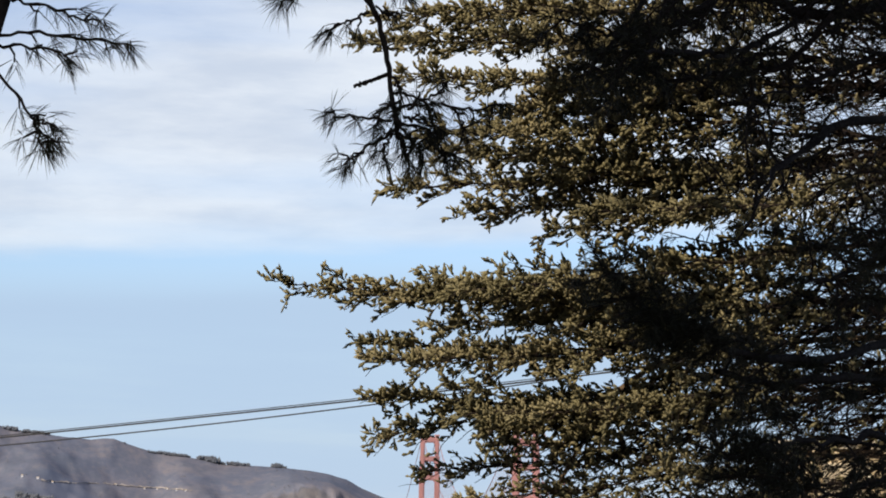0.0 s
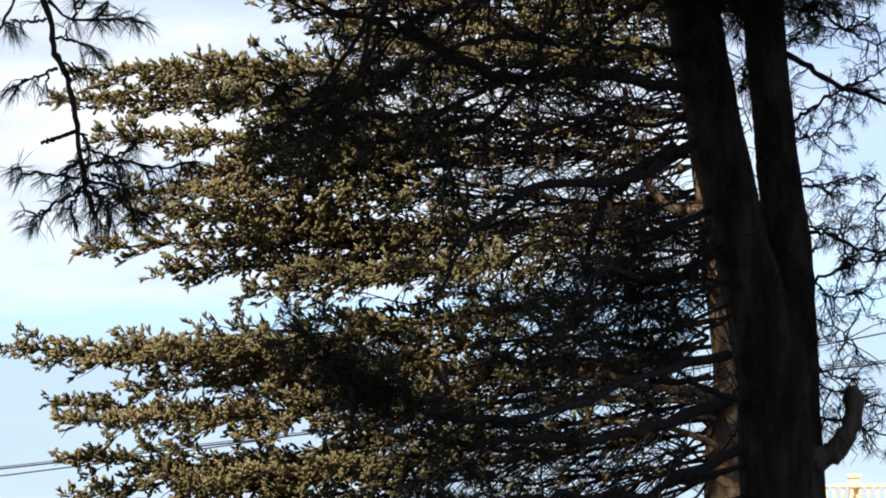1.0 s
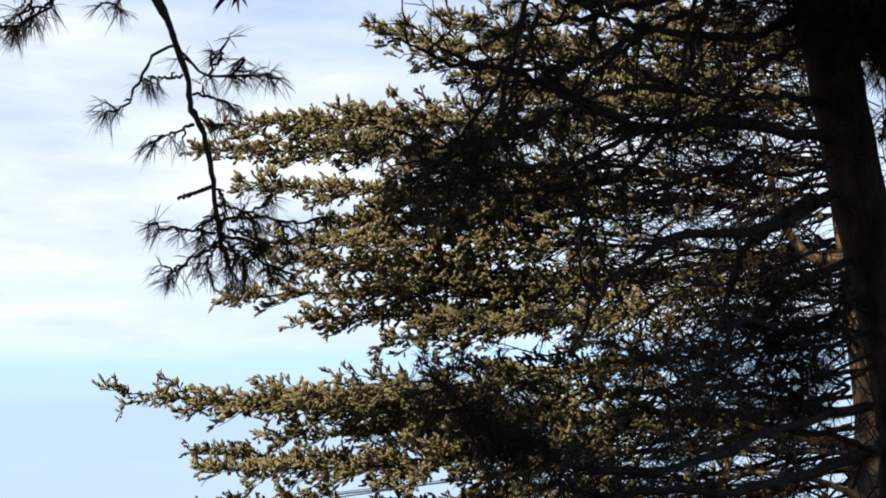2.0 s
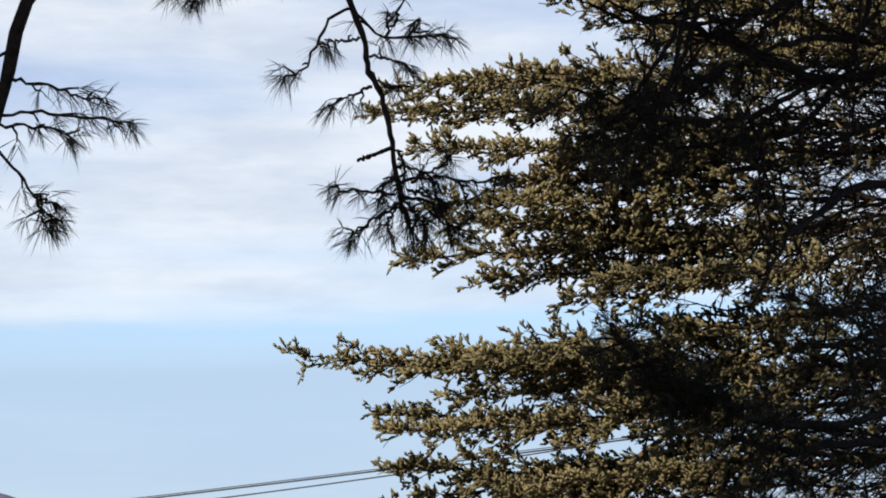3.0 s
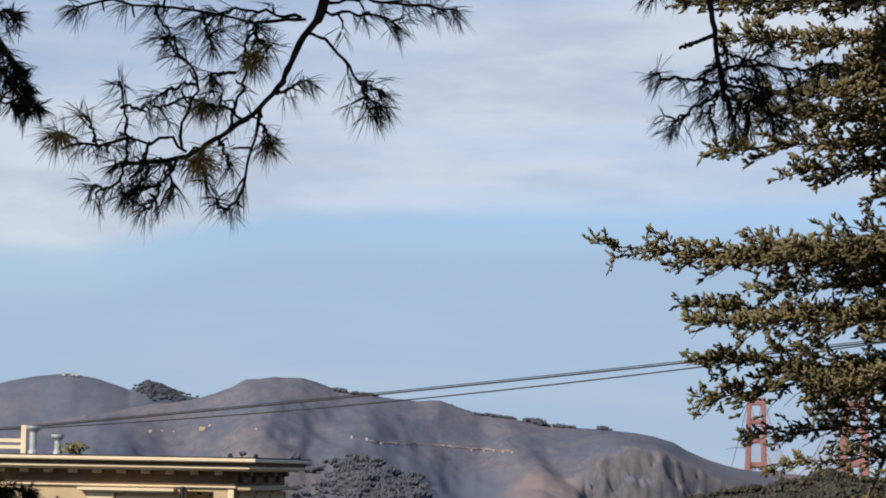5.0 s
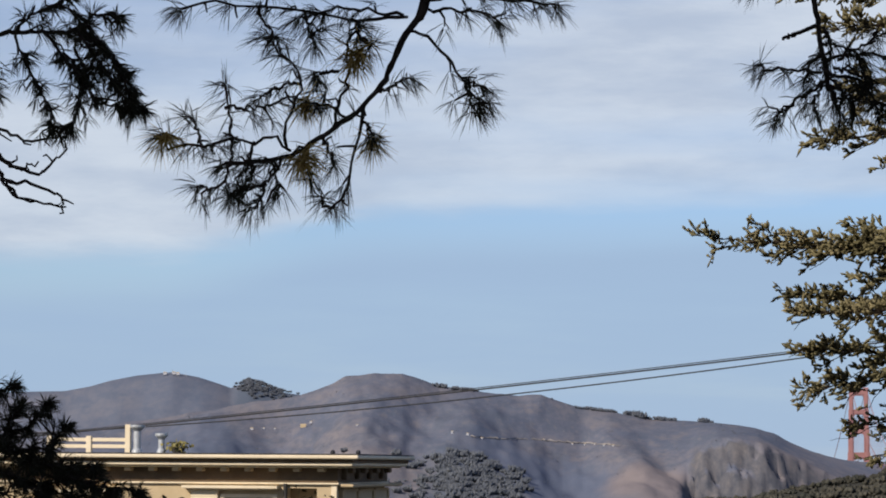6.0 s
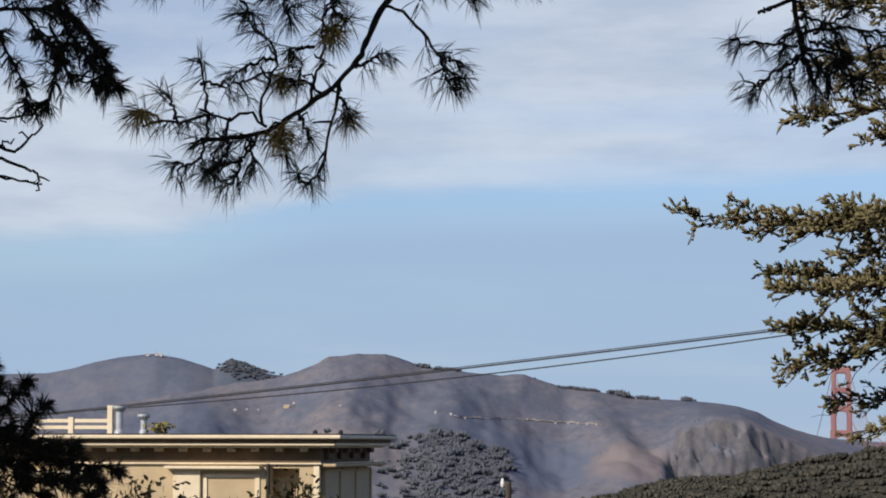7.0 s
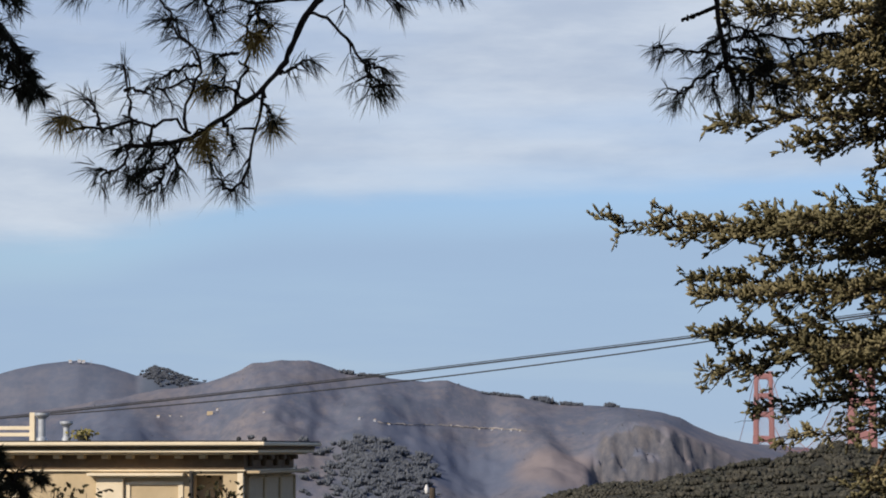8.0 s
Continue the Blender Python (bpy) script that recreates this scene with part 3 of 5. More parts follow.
# ---- trees ----
def spruce_bough(soup, leaf, root, tip, sag, rng, fan=0.26, inner=0.30, density=1.0):
    """One flat, layered bough: an axis, side branches in a fan, branchlets and plump shoots."""
    root, tip = np.array(root), np.array(tip)
    mid = (root + tip) / 2 + np.array([0, 0, sag])
    t = np.linspace(0, 1, 22)[:, None]
    axis = (1 - t) ** 2 * root + 2 * t * (1 - t) * mid + t**2 * tip
    wob = np.cumsum(rng.normal(size=(20, 3)) * np.array([0.05, 0.05, 0.045]), axis=0)
    axis[1:-1] += wob * np.sin(np.linspace(0.1, 3.04, 20))[:, None]
    reach = np.linalg.norm(tip - root)
    soup.tube(axis, np.linspace(0.010 + 0.0026 * reach, 0.004, 22), 0, 6)
    count = int(reach * 6.2)
    base, ways, lengths, along = [], [], [], []
    for k in range(count):
        s = 0.06 + 0.93 * (k + rng.uniform()) / count
        i = s * 21
        p = axis[int(i)] + (axis[min(int(i) + 1, 21)] - axis[int(i)]) * (i - int(i))
        fwd = axis[min(int(i) + 1, 21)] - axis[max(int(i) - 1, 0)]
        fwd /= np.linalg.norm(fwd)
        lat = np.cross(fwd, [0, 0, 1.0])
        lat /= np.linalg.norm(lat) + 1e-9
        for sgn in (-1, 1):
            L = reach * fan * (1 - s) ** 0.7 * rng.uniform(0.6, 1.15) + rng.uniform(0.16, 0.32)
            w = fwd * rng.uniform(0.7, 1.1) + lat * sgn * rng.uniform(0.35, 0.95) + np.array([0, 0, rng.normal(-0.05 * (1 - s), 0.15 + 0.20 * (1 - s))])
            w /= np.linalg.norm(w)
            u = np.linspace(0, 1, 6)[:, None]
            pts = p + w * L * u + np.array([0, 0, rng.uniform(-0.42, 0.22)]) * L * u**2 + rng.normal(size=(6, 3)) * 0.012
            soup.tube(pts, np.linspace(0.007 + 0.005 * L, 0.003, 6), 0, 4)
            m = max(int(L / 0.066), 3)
            uu = rng.uniform(0.08, 1.0, m)
            pos = np.stack([np.interp(uu, u[:, 0], pts[:, c]) for c in range(3)], -1)
            base.append(pos), ways.append(np.repeat(w[None], m, 0)), lengths.append(np.full(m, L)), along.append(s + uu * L / reach)
    base, ways, along = np.concatenate(base), np.concatenate(ways), np.concatenate(along)
    # bare inside, full towards the tips
    live = rng.uniform(size=len(along)) < density * np.clip((along - inner * 0.75) / 0.35, 0.04, 1)
    bare = ~live & (rng.uniform(size=len(live)) < 0.14)
    for p, w in zip(base[bare], ways[bare]):
        d = w + rng.normal(size=3) * 0.75
        d /= np.linalg.norm(d)
        crook = [p]
        for _ in range(4):
            d = d + rng.normal(size=3) * 0.42
            d /= np.linalg.norm(d)
            crook.append(crook[-1] + d * rng.uniform(0.05, 0.15))
        soup.tube(crook, [0.0048, 0.0042, 0.0036, 0.003, 0.002], 0, 3)
    base, ways = base[live], ways[live]
    n = len(base)
    d = ways + rng.normal(size=(n, 3)) * 0.45 + np.array([0, 0, 0.28])
    d /= np.linalg.norm(d, axis=1)[:, None]
    L = rng.uniform(0.12, 0.23, n)
    # a leading finger, and stubby side fingers that clothe it
    leaf.spindles(base, d, L, rng.uniform(0.015, 0.023, n), rng)
    for f in (0.1, 0.35, 0.6):
        dd = d * 0.75 + rng.normal(size=(n, 3)) * 0.48 + np.array([0, 0, 0.10])
        leaf.spindles(base + d * (L * f)[:, None], dd, rng.uniform(0.055, 0.11, n), rng.uniform(0.013, 0.020, n), rng)


def spruce():
    rng = np.random.default_rng(11)
    d0 = 28.0
    foot = sight(1880, 0, d0)
    foot.z = ground_z(foot.x, foot.y) - 0.15
    tree = thing("spruce_tree", foot, "tall spruce with layered golden-green boughs lit by the sun", "tree")
    trunk = Soup()
    pts = curve_through([foot, sight(1862, 250, d0), sight(1850, 400, d0), sight(1815, 700, d0), sight(1785, 950, d0), sight(1765, 1300, d0), sight(1750, 2600, d0)], 40)
    trunk.tube(pts, np.interp(np.linspace(0, 1, 40), [0, 0.14, 0.22, 0.34, 0.5, 1], [0.48, 0.36, 0.24, 0.14, 0.12, 0.05]), 0, 14)
    for fork, r in (([(1870, 330), (1500, 330), (1180, 290), (1048, 220), (986, 128), (945, 57), (915, -14), (890, -60)], 0.04), ([(1810, 700), (1740, 700), (1690, 760), (1662, 850), (1650, 930)], 0.07), ([(1850, 330), (1813, 344), (1739, 356), (1666, 361), (1601, 380), (1580, 325), (1568, 271), (1560, 220)], 0.075), ([(1850, 240), (1780, 268), (1700, 285), (1580, 290)], 0.05), ([(1830, 300), (1760, 300), (1690, 262), (1600, 250)], 0.035)):
        trunk.tube(curve_through([sight(b, e, d0 - 0.3) for b, e in fork], 24), np.linspace(r, r * 0.45, 24), 0, 10)
    trunk.mesh("trunk", [SPRUCE_BARK], tree, foot, smooth=True)
    boughs = [  # tip offset, tip height, tip range, root height, arch
        (1025, 1127, 27, 1010, 0.3), (885, 1092, 28.5, 960, 0.3), (960, 1060, 26.5, 930, 0.2), (1010, 1200, 29, 1120, 0.2),
        (615, 905, 27.5, 860, 0.35), (564, 856, 28.5, 800, 0.35), (760, 925, 29.5, 840, 0.3), (648, 795, 27, 770, 0.2), (830, 880, 26, 800, 0.2),
        (700, 655, 28.5, 660, 0.25), (621, 586, 27.5, 610, 0.35), (762, 552, 28.5, 590, 0.2), (690, 690, 26.5, 640, 0.2), (850, 730, 27, 690, 0.3),
        (925, 524, 27.5, 550, 0.15), (980, 560, 26, 540, 0.2), (1010, 470, 29, 470, 0.2),
        (434, 412, 27.5, 378, 0.02), (690, 424, 27.2, 398, 0.05), (870, 662, 27.5, 660, 0.1), (930, 640, 26.8, 640, 0.1), (590, 395, 28.5, 370, 0.1), (760, 405, 26.5, 400, 0.1), (580, 308, 28, 330, 0.25), (593, 280, 27, 280, 0.2), (700, 345, 29, 330, 0.2),
        (589, 215, 27.5, 225, 0.15), (606, 145, 28, 190, 0.25), (760, 190, 26.5, 200, 0.2), (688, 84, 28.5, 150, 0.2), (800, 160, 27.4, 165, 0.15), (815, 135, 27.2, 140, 0.2), (840, 175, 27.8, 190, 0.2), (870, -35, 27.4, 20, 0.2), (960, 20, 27, 50, 0.15), (880, -62, 27.6, -10, 0.1), (1080, 110, 27.2, 110, 0.1),
        (1070, 20, 28, 30, 0.1), (738, 30, 27.4, 95, 0.2), (850, -60, 28.3, 0, 0.1), (1010, -20, 27.3, 10, 0.1), (1130, 90, 26.5, 70, 0.1),
        (1150, 1230, 28, 1080, 0.3), (1230, 1150, 26.5, 1010, 0.2), (1100, 1000, 26, 900, 0.2),
        (1130, 1330, 27, 1250, 0.3), (1220, 1480, 28, 1420, 0.3), (1320, 1700, 28, 1650, 0.2), (1420, 1950, 28, 1930, 0.2),
        (800, 735, 27.2, 700, 0.25), (880, 765, 26.8, 730, 0.25),
    ]
    vary = np.random.default_rng(12)
    for b, e, d, root, sag in boughs:
        wood, leaf = Soup(), Soup()
        spruce_bough(wood, leaf, sight(1850, root + 85 + vary.uniform(-70, 90), d0 + vary.uniform(-0.2, 0.2)), sight(b + 6, e - 9, d), sag - 0.38, rng, fan=0.17, inner=0.16 if root > 900 else 0.52 if root > 560 else 0.40 if root > 260 else 0.58, density=(0.62 if root < 160 else 0.85 if root in (700, 730) else 1.0))
        ob = wood.mesh("bough", [TWIG], tree, foot)
        leaf.mesh("foliage", [SPRUCE], ob)
        ob.children[0].data.transform(Matrix.Translation(-foot))
    # short dead inner branches round the trunk
    for _ in range(70):
        dead = Soup()
        h = rng.uniform(150, 1250)
        a = rng.uniform(0.55 * math.pi, 1.45 * math.pi)
        p = np.array(sight(1835 - 0.04 * h, h, d0))
        pts = [p]
        way = np.array([math.cos(a), math.sin(a), rng.uniform(-0.25, 0.35)])
        for _ in range(7):
            way = way + rng.normal(size=3) * 0.30
            way /= np.linalg.norm(way)
            pts.append(pts[-1] + way * 0.36)
        dead.tube(pts, np.linspace(0.020, 0.005, 8), 0, 5)
        for q in pts[2:]:
            for _ in range(3):
                w = way + rng.normal(size=3) * 0.8
                dead.tube([q, q + w * 0.16, q + w * 0.32 + rng.normal(size=3) * 0.08, q + w * 0.45 + rng.normal(size=3) * 0.12], [0.008, 0.006, 0.005, 0.003], 0, 4)
        dead.mesh("dead_branch", [TWIG], tree, foot, "bare dead inner branch")


spruce()


def needles(leaf, p, way, n, rng, length=0.12, spread=0.55, width=0.0022, droop=0.25, mat=0, shoot=0.07):
    """A tuft: n needles set along a short shoot at p."""
    way = np.asarray(way, float)
    way = way / (np.linalg.norm(way) + 1e-9)
    base = np.asarray(p) + way * (shoot * rng.uniform(-0.6, 0.6, n))[:, None]
    d = way * rng.uniform(0.3, 1.0, n)[:, None] + rng.normal(size=(n, 3)) * spread + np.array([0, 0, -droop])
    leaf.blades(base, d, length * rng.uniform(0.7, 1.1, n), np.full(n, width), rng, mat)


def pine_twigs(wood, leaf, line, rng, step=0.05, tuft=34, twig=(0.03, 0.10), length=0.11, start=0.15, droop=0.25, tawny_share=0.05, width=0.0022, bare=0.0, spread=0.5, r0=0.006):
    """Dresses a twig line with side shoots that each carry a tuft."""
    wood.tube(line, np.linspace(r0, 0.0032, len(line)), 0, 5)
    seg = np.linalg.norm(np.diff(line, axis=0), axis=1)
    total = seg.sum()
    s = np.r_[0, np.cumsum(seg)] / total
    for u in np.arange(start, 1.0, step / total):
        u = min(u + rng.uniform(-0.4, 0.4) * step / total, 1.0)
        p = np.array([np.interp(u, s, line[:, c]) for c in range(3)])
        i = min(int(np.searchsorted(s, u)), len(line) - 1)
        fwd = line[i] - line[max(i - 1, 0)]
        fwd = fwd / (np.linalg.norm(fwd) + 1e-9)
        w = fwd * 0.7 + rng.normal(size=3) * 0.6 + np.array([0, 0, -0.1])
        w /= np.linalg.norm(w)
        q = p + w * rng.uniform(*twig)
        wood.tube([p, (p + q) / 2 + rng.normal(size=3) * 0.006, q], [0.0042, 0.0036, 0.0026], 0, 4)
        if rng.uniform() > bare:
            needles(leaf, q, w, tuft, rng, length, spread, width, droop, 1 if rng.uniform() < tawny_share else 0)
    if not bare:
        needles(leaf, line[-1], line[-1] - line[-2], int(tuft * 1.2), rng, length * 0.75, spread, width, droop * 0.7, 0)


def fringe(wood, leaf, line, rng, gap=0.0075, length=0.105, start=0.45, droop=0.55, width=0.0026, tawny_share=0.0, spurs=0.10, star=16, r0=0.0068, kink=1.0):
    """A needle-bearing twig: paired bundles along its outer part that hang with their own weight, short spurs, and a star of needles at the tip."""
    wood.tube(line, np.linspace(r0, 0.0034, len(line)) * rng.uniform(0.9, 1.25, len(line)), 0, 6)
    seg = np.linalg.norm(np.diff(line, axis=0), axis=1)
    total = seg.sum()
    s = np.r_[0, np.cumsum(seg)] / total

    def dress(p, fwd, n, long, side, mat):
        """n bundles of three needles at the places p."""
        d = fwd * rng.uniform(0.35, 0.9, (n, 1)) + rng.normal(size=(n, 3)) * side + np.array([0, 0, -droop])
        d /= np.linalg.norm(d, axis=1)[:, None]
        size = long * rng.uniform(0.6, 1.1, n)
        for _ in range(3):
            leaf.blades(p, d + rng.normal(size=(n, 3)) * 0.09, size * rng.uniform(0.85, 1.05, n), np.full(n, width), rng, mat, 0.10)

    def ahead(u):
        i = min(max(int(np.searchsorted(s, u)), 1), len(line) - 1)
        f = line[i] - line[i - 1]
        return f / (np.linalg.norm(f) + 1e-9)

    def place(u):
        return np.stack([np.interp(u, s, line[:, c]) for c in range(3)], -1)

    mat = 1 if rng.uniform() < tawny_share else 0
    n = max(int(total * (1 - start) / gap), 4)
    for lo in np.linspace(start, 0.94, 4):  # needles sit in whorls with bare wood between
        u = np.clip(lo + np.abs(rng.normal(size=max(n // 5, 3))) * 0.06, 0, 1)
        dress(place(u), ahead(lo), len(u), length, 0.42, mat)
    for u in np.arange(start * 0.6, 0.95, max(spurs / total, 0.05)):
        p, f = place(np.array([u]))[0], ahead(u)
        w = f * 0.6 + rng.normal(size=3) * 0.65
        w /= np.linalg.norm(w)
        q = p + w * rng.uniform(0.02, 0.07) * kink
        wood.tube([p, (p + q) / 2 + rng.normal(size=3) * 0.006, q], [0.0046, 0.004, 0.003], 0, 4)
        if rng.uniform() < 0.75:
            dress(np.repeat(q[None], 7, 0) + rng.normal(size=(7, 3)) * 0.006, w, 7, length * 0.9, 0.5, mat)
    dress(np.repeat(line[-1:], star, 0) + rng.normal(size=(star, 3)) * 0.008, ahead(1.0), star, length * 0.85, 0.62, mat)


def shade_crown(leaf, wood, centre, size, n, rng, length=0.20, width=0.012, per=26):
    """A dense, unseen body of needle tufts high in a crown, on a few twigs, added for shade."""
    c = np.array(centre)
    p = c + rng.normal(size=(n, 3)) * np.array(size) * 0.5
    for q in p:
        w = (q - c) + rng.normal(size=3) * 0.3
        needles(leaf, q, w, per, rng, length, 0.8, width, 0.1, 0, 0.15)
    for q in p[:: max(n // 40, 1)]:
        wood.tube([c, (c + q) / 2 + rng.normal(size=3) * 0.08, q], [0.02, 0.012, 0.005], 0, 4)


def dress_limb(wood, leaf, points, rng, r=(0.05, 0.012), twigs=14, reach=0.9, begin=0.3, **more):
    """A limb along the points, with random forking twigs from begin onwards."""
    line = curve_through(points, 24)
    line[2:-1] += rng.normal(size=(21, 3)) * (0.008 + 0.16 * r[0])
    wood.tube(line, np.linspace(r[0], r[1], 24) * rng.uniform(0.72, 1.1, 24), 0, 8)
    for _ in range(twigs):
        u = rng.uniform(begin, 1.0) * 23
        i = min(int(u), 22)
        p = line[i] + (line[i + 1] - line[i]) * (u - i)
        fwd = line[i + 1] - line[i]
        fwd /= np.linalg.norm(fwd) + 1e-9
        w = fwd * 0.6 + rng.normal(size=3) * 0.65
        w /= np.linalg.norm(w)
        L = reach * rng.uniform(0.4, 1.0)
        pts = [p]
        for _ in range(5):
            w = w + rng.normal(size=3) * 0.36
            w /= np.linalg.norm(w)
            pts.append(pts[-1] + w * L / 5)
        pine_twigs(wood, leaf, np.array(pts), rng, **more)


def front_pine():
    """The forked dark pine in front of the spruce."""
    rng = np.random.default_rng(21)
    d = 20.0
    foot = sight(1992, 0, d)
    foot.z = ground_z(foot.x, foot.y) - 0.2
    tree = thing("pine_tree", foot, "dark forked pine standing in shade with broken limbs", "tree")
    stem = Soup()
    left = curve_through([foot, sight(1958, 218, d), sight(1948, 411, d), sight(1886, 649, d), sight(1841, 850, d), sight(1790, 1109, d), sight(1766, 1220, d), sight(1680, 1500, d), sight(1580, 2100, d)], 60)
    lr = np.interp(left[:, 2], [foot.z, sight(0, 218, d).z, sight(0, 411, d).z, sight(0, 649, d).z, sight(0, 1200, d).z, sight(0, 2100, d).z], [0.42, 0.325, 0.315, 0.250, 0.238, 0.08])
    right = curve_through([foot + Vector((0.12, 0.10, 0)), sight(1992, 218, d + 0.1), sight(1992, 411, d + 0.1), sight(1988, 635, d + 0.1), sight(1972, 760, d + 0.1), sight(1962, 879, d + 0.1), sight(1950, 1000, d + 0.1), sight(1938, 1194, d + 0.1), sight(1915, 1500, d), sight(1890, 2100, d)], 60)
    rr = np.interp(right[:, 2], [foot.z, sight(0, 218, d).z, sight(0, 411, d).z, sight(0, 635, d).z, sight(0, 850, d).z, sight(0, 1194, d).z, sight(0, 2100, d).z], [0.36, 0.260, 0.235, 0.205, 0.182, 0.180, 0.07])
    for line, radii in ((left, lr), (right, rr)):
        # furrowed bark: uneven ring radii
        a = np.linspace(0, 2 * np.pi, 26, endpoint=False)
        fine = curve_through(line, 170)
        rad = np.interp(np.linspace(0, 1, 170), np.linspace(0, 1, 60), radii)
        v = []
        for k, (p, r) in enumerate(zip(fine, rad)):
            plate = np.array([noise.fractal((3.2 * math.cos(t), 3.2 * math.sin(t), k * 0.16), 0.8, 2.0, 4) for t in a])
            rk = r * (1 + 0.07 * plate)
            v.append(np.stack([p[0] + rk * np.cos(a), p[1] + rk * np.sin(a), np.full(26, p[2])], -1))
        i, k = np.meshgrid(np.arange(169), np.arange(26), indexing="ij")
        k2 = (k + 1) % 26
        stem.add(np.concatenate(v), np.stack([i * 26 + k, i * 26 + k2, (i + 1) * 26 + k2, (i + 1) * 26 + k], -1).reshape(-1, 4))
    stem.mesh("trunk", [PINE_BARK], tree, foot, smooth=True)

    def limb(points, label="", bark=TWIG, **more):
        wood, leaf = Soup(), Soup()
        dress_limb(wood, leaf, points, rng, **more)
        ob = wood.mesh("limb", [bark], tree, foot, label)
        if leaf.count:
            f = leaf.mesh("needles", [PINE, PINE_TAWNY], ob)
            f.data.transform(Matrix.Translation(-foot))

    S = sight
    full = dict(tuft=26, length=0.12, width=0.0042, step=0.10, twig=(0.03, 0.16), droop=0.05, bare=0.5, r0=0.012, tawny_share=0.0)
    dense = {**full, "bare": 0.1, "tuft": 44, "length": 0.13, "step": 0.075}
    limb([S(1790, 935, 20), S(1609, 952, 19), S(1419, 932, 18), S(1253, 999, 17), S(1166, 1027, 16.5), S(1060, 1050, 16)], r=(0.07, 0.014), twigs=26, begin=0.12, reach=0.8, **full)
    limb([S(1419, 932, 18), S(1308, 870, 17), S(1231, 850, 16), S(1130, 850, 15), S(1060, 850, 14.4)], r=(0.03, 0.01), twigs=10, reach=0.32, **dense)
    limb([S(1800, 830, 20), S(1652, 748, 19), S(1495, 731, 18), S(1384, 662, 17), S(1307, 564, 16)], r=(0.06, 0.014), twigs=9, reach=1.0, **full)
    limb([S(1860, 336, 20), S(1737, 292, 19), S(1623, 258, 18), S(1456, 256, 17), S(1340, 243, 16.4), S(1240, 262, 15.8)], r=(0.058, 0.02), twigs=8, begin=0.55, reach=0.8, **dense)
    limb([S(1860, 420, 20), S(1700, 380, 18.4), S(1500, 300, 16.6), S(1312, 287, 15.5), S(1208, 330, 15.1), S(1120, 372, 15), S(1045, 430, 15)], r=(0.045, 0.01), twigs=9, begin=0.6, reach=0.22, **dense)
    limb([S(1240, 1300, 17), S(1188, 1158, 16.5), S(1166, 1049, 16), S(1112, 853, 15.5), S(1058, 797, 15)], r=(0.03, 0.008), twigs=9, reach=0.5, begin=0.5, **full)
    limb([S(1600, 1350, 18), S(1544, 1180, 18), S(1509, 1068, 18), S(1475, 957, 18), S(1452, 934, 18)], r=(0.035, 0.015), twigs=3, reach=0.5, **full)
    limb([S(1840, 620, 20), S(1740, 560, 19), S(1604, 574, 18), S(1548, 477, 17), S(1400, 430, 16)], r=(0.045, 0.012), twigs=14, reach=0.7, **dense)
    limb([S(1830, 700, 20), S(1700, 640, 19), S(1600, 500, 18.5), S(1520, 380, 18)], r=(0.035, 0.01), twigs=7, reach=0.8, **full)
    limb([S(1760, 1180, 20), S(1600, 1120, 19), S(1400, 1130, 18), S(1250, 1180, 17)], r=(0.05, 0.012), twigs=16, reach=1.0, **full)
    limb([S(1880, 240, 20), S(1700, 160, 19), S(1560, 150, 18), S(1430, 140, 17), S(1310, 130, 16)], r=(0.05, 0.012), twigs=7, begin=0.3, reach=0.8, **dense)
    net = dict(tuft=16, length=0.10, width=0.0045, step=0.08, twig=(0.04, 0.20), droop=0.1, bare=0.82, r0=0.010, tawny_share=0.0)
    for line, deep, r, twigs in (
        ([(1790, 812), (1719, 788), (1667, 754), (1623, 717), (1595, 670), (1570, 600)], 19.5, 0.075, 10), ([(1216, 1139), (1195, 1085), (1172, 1019), (1150, 949), (1127, 890), (1127, 861), (1162, 829), (1203, 814)], 16, 0.020, 12),
        ([(1127, 884), (1075, 881), (1046, 880)], 16, 0.012, 8), ([(1133, 884), (1191, 905), (1249, 955), (1284, 968)], 16, 0.012, 9), ([(1172, 996), (1236, 983), (1308, 964), (1367, 939), (1427, 919)], 16.5, 0.014, 10),
        ([(1520, 1200), (1506, 1059), (1487, 981), (1481, 951)], 17, 0.020, 6), ([(1302, 807), (1304, 738), (1296, 670), (1290, 610)], 17, 0.016, 12), ([(1457, 932), (1414, 877), (1355, 828), (1296, 810), (1219, 797), (1132, 793)], 17, 0.030, 22),
        ([(1438, 896), (1367, 869), (1307, 842), (1260, 817)], 17, 0.014, 10), ([(1259, 1042), (1188, 1040), (1072, 1030), (1014, 1049), (957, 1074)], 16.5, 0.022, 12),
        ([(1800, 740), (1700, 690), (1610, 650), (1520, 640), (1420, 600)], 19, 0.018, 18), ([(1820, 660), (1720, 640), (1640, 580), (1540, 560), (1450, 520)], 19, 0.018, 18), ([(1850, 560), (1760, 520), (1660, 520), (1560, 470), (1480, 470)], 19, 0.016, 18),
        ([(1850, 480), (1760, 470), (1700, 420), (1600, 430), (1500, 400)], 19, 0.016, 16), ([(1790, 880), (1700, 850), (1600, 870), (1500, 830), (1400, 820)], 19, 0.018, 16), ([(1560, 700), (1470, 690), (1380, 640), (1300, 620), (1220, 600)], 17.5, 0.016, 16),
        ([(1878, 332), (1782, 358), (1665, 382), (1564, 407), (1480, 400)], 19, 0.035, 14)):
        rough_line = [S(b + rng.normal(0, 5), e + rng.normal(0, 6), deep) for b, e in line]
        limb(rough_line, r=(r, r * 0.4), twigs=(twigs * 3) // 5, begin=0.05, reach=0.6, **net)
    # a dark cushion of long needles in front of the lower boughs, and hanging clumps above it
    low = np.random.default_rng(77)
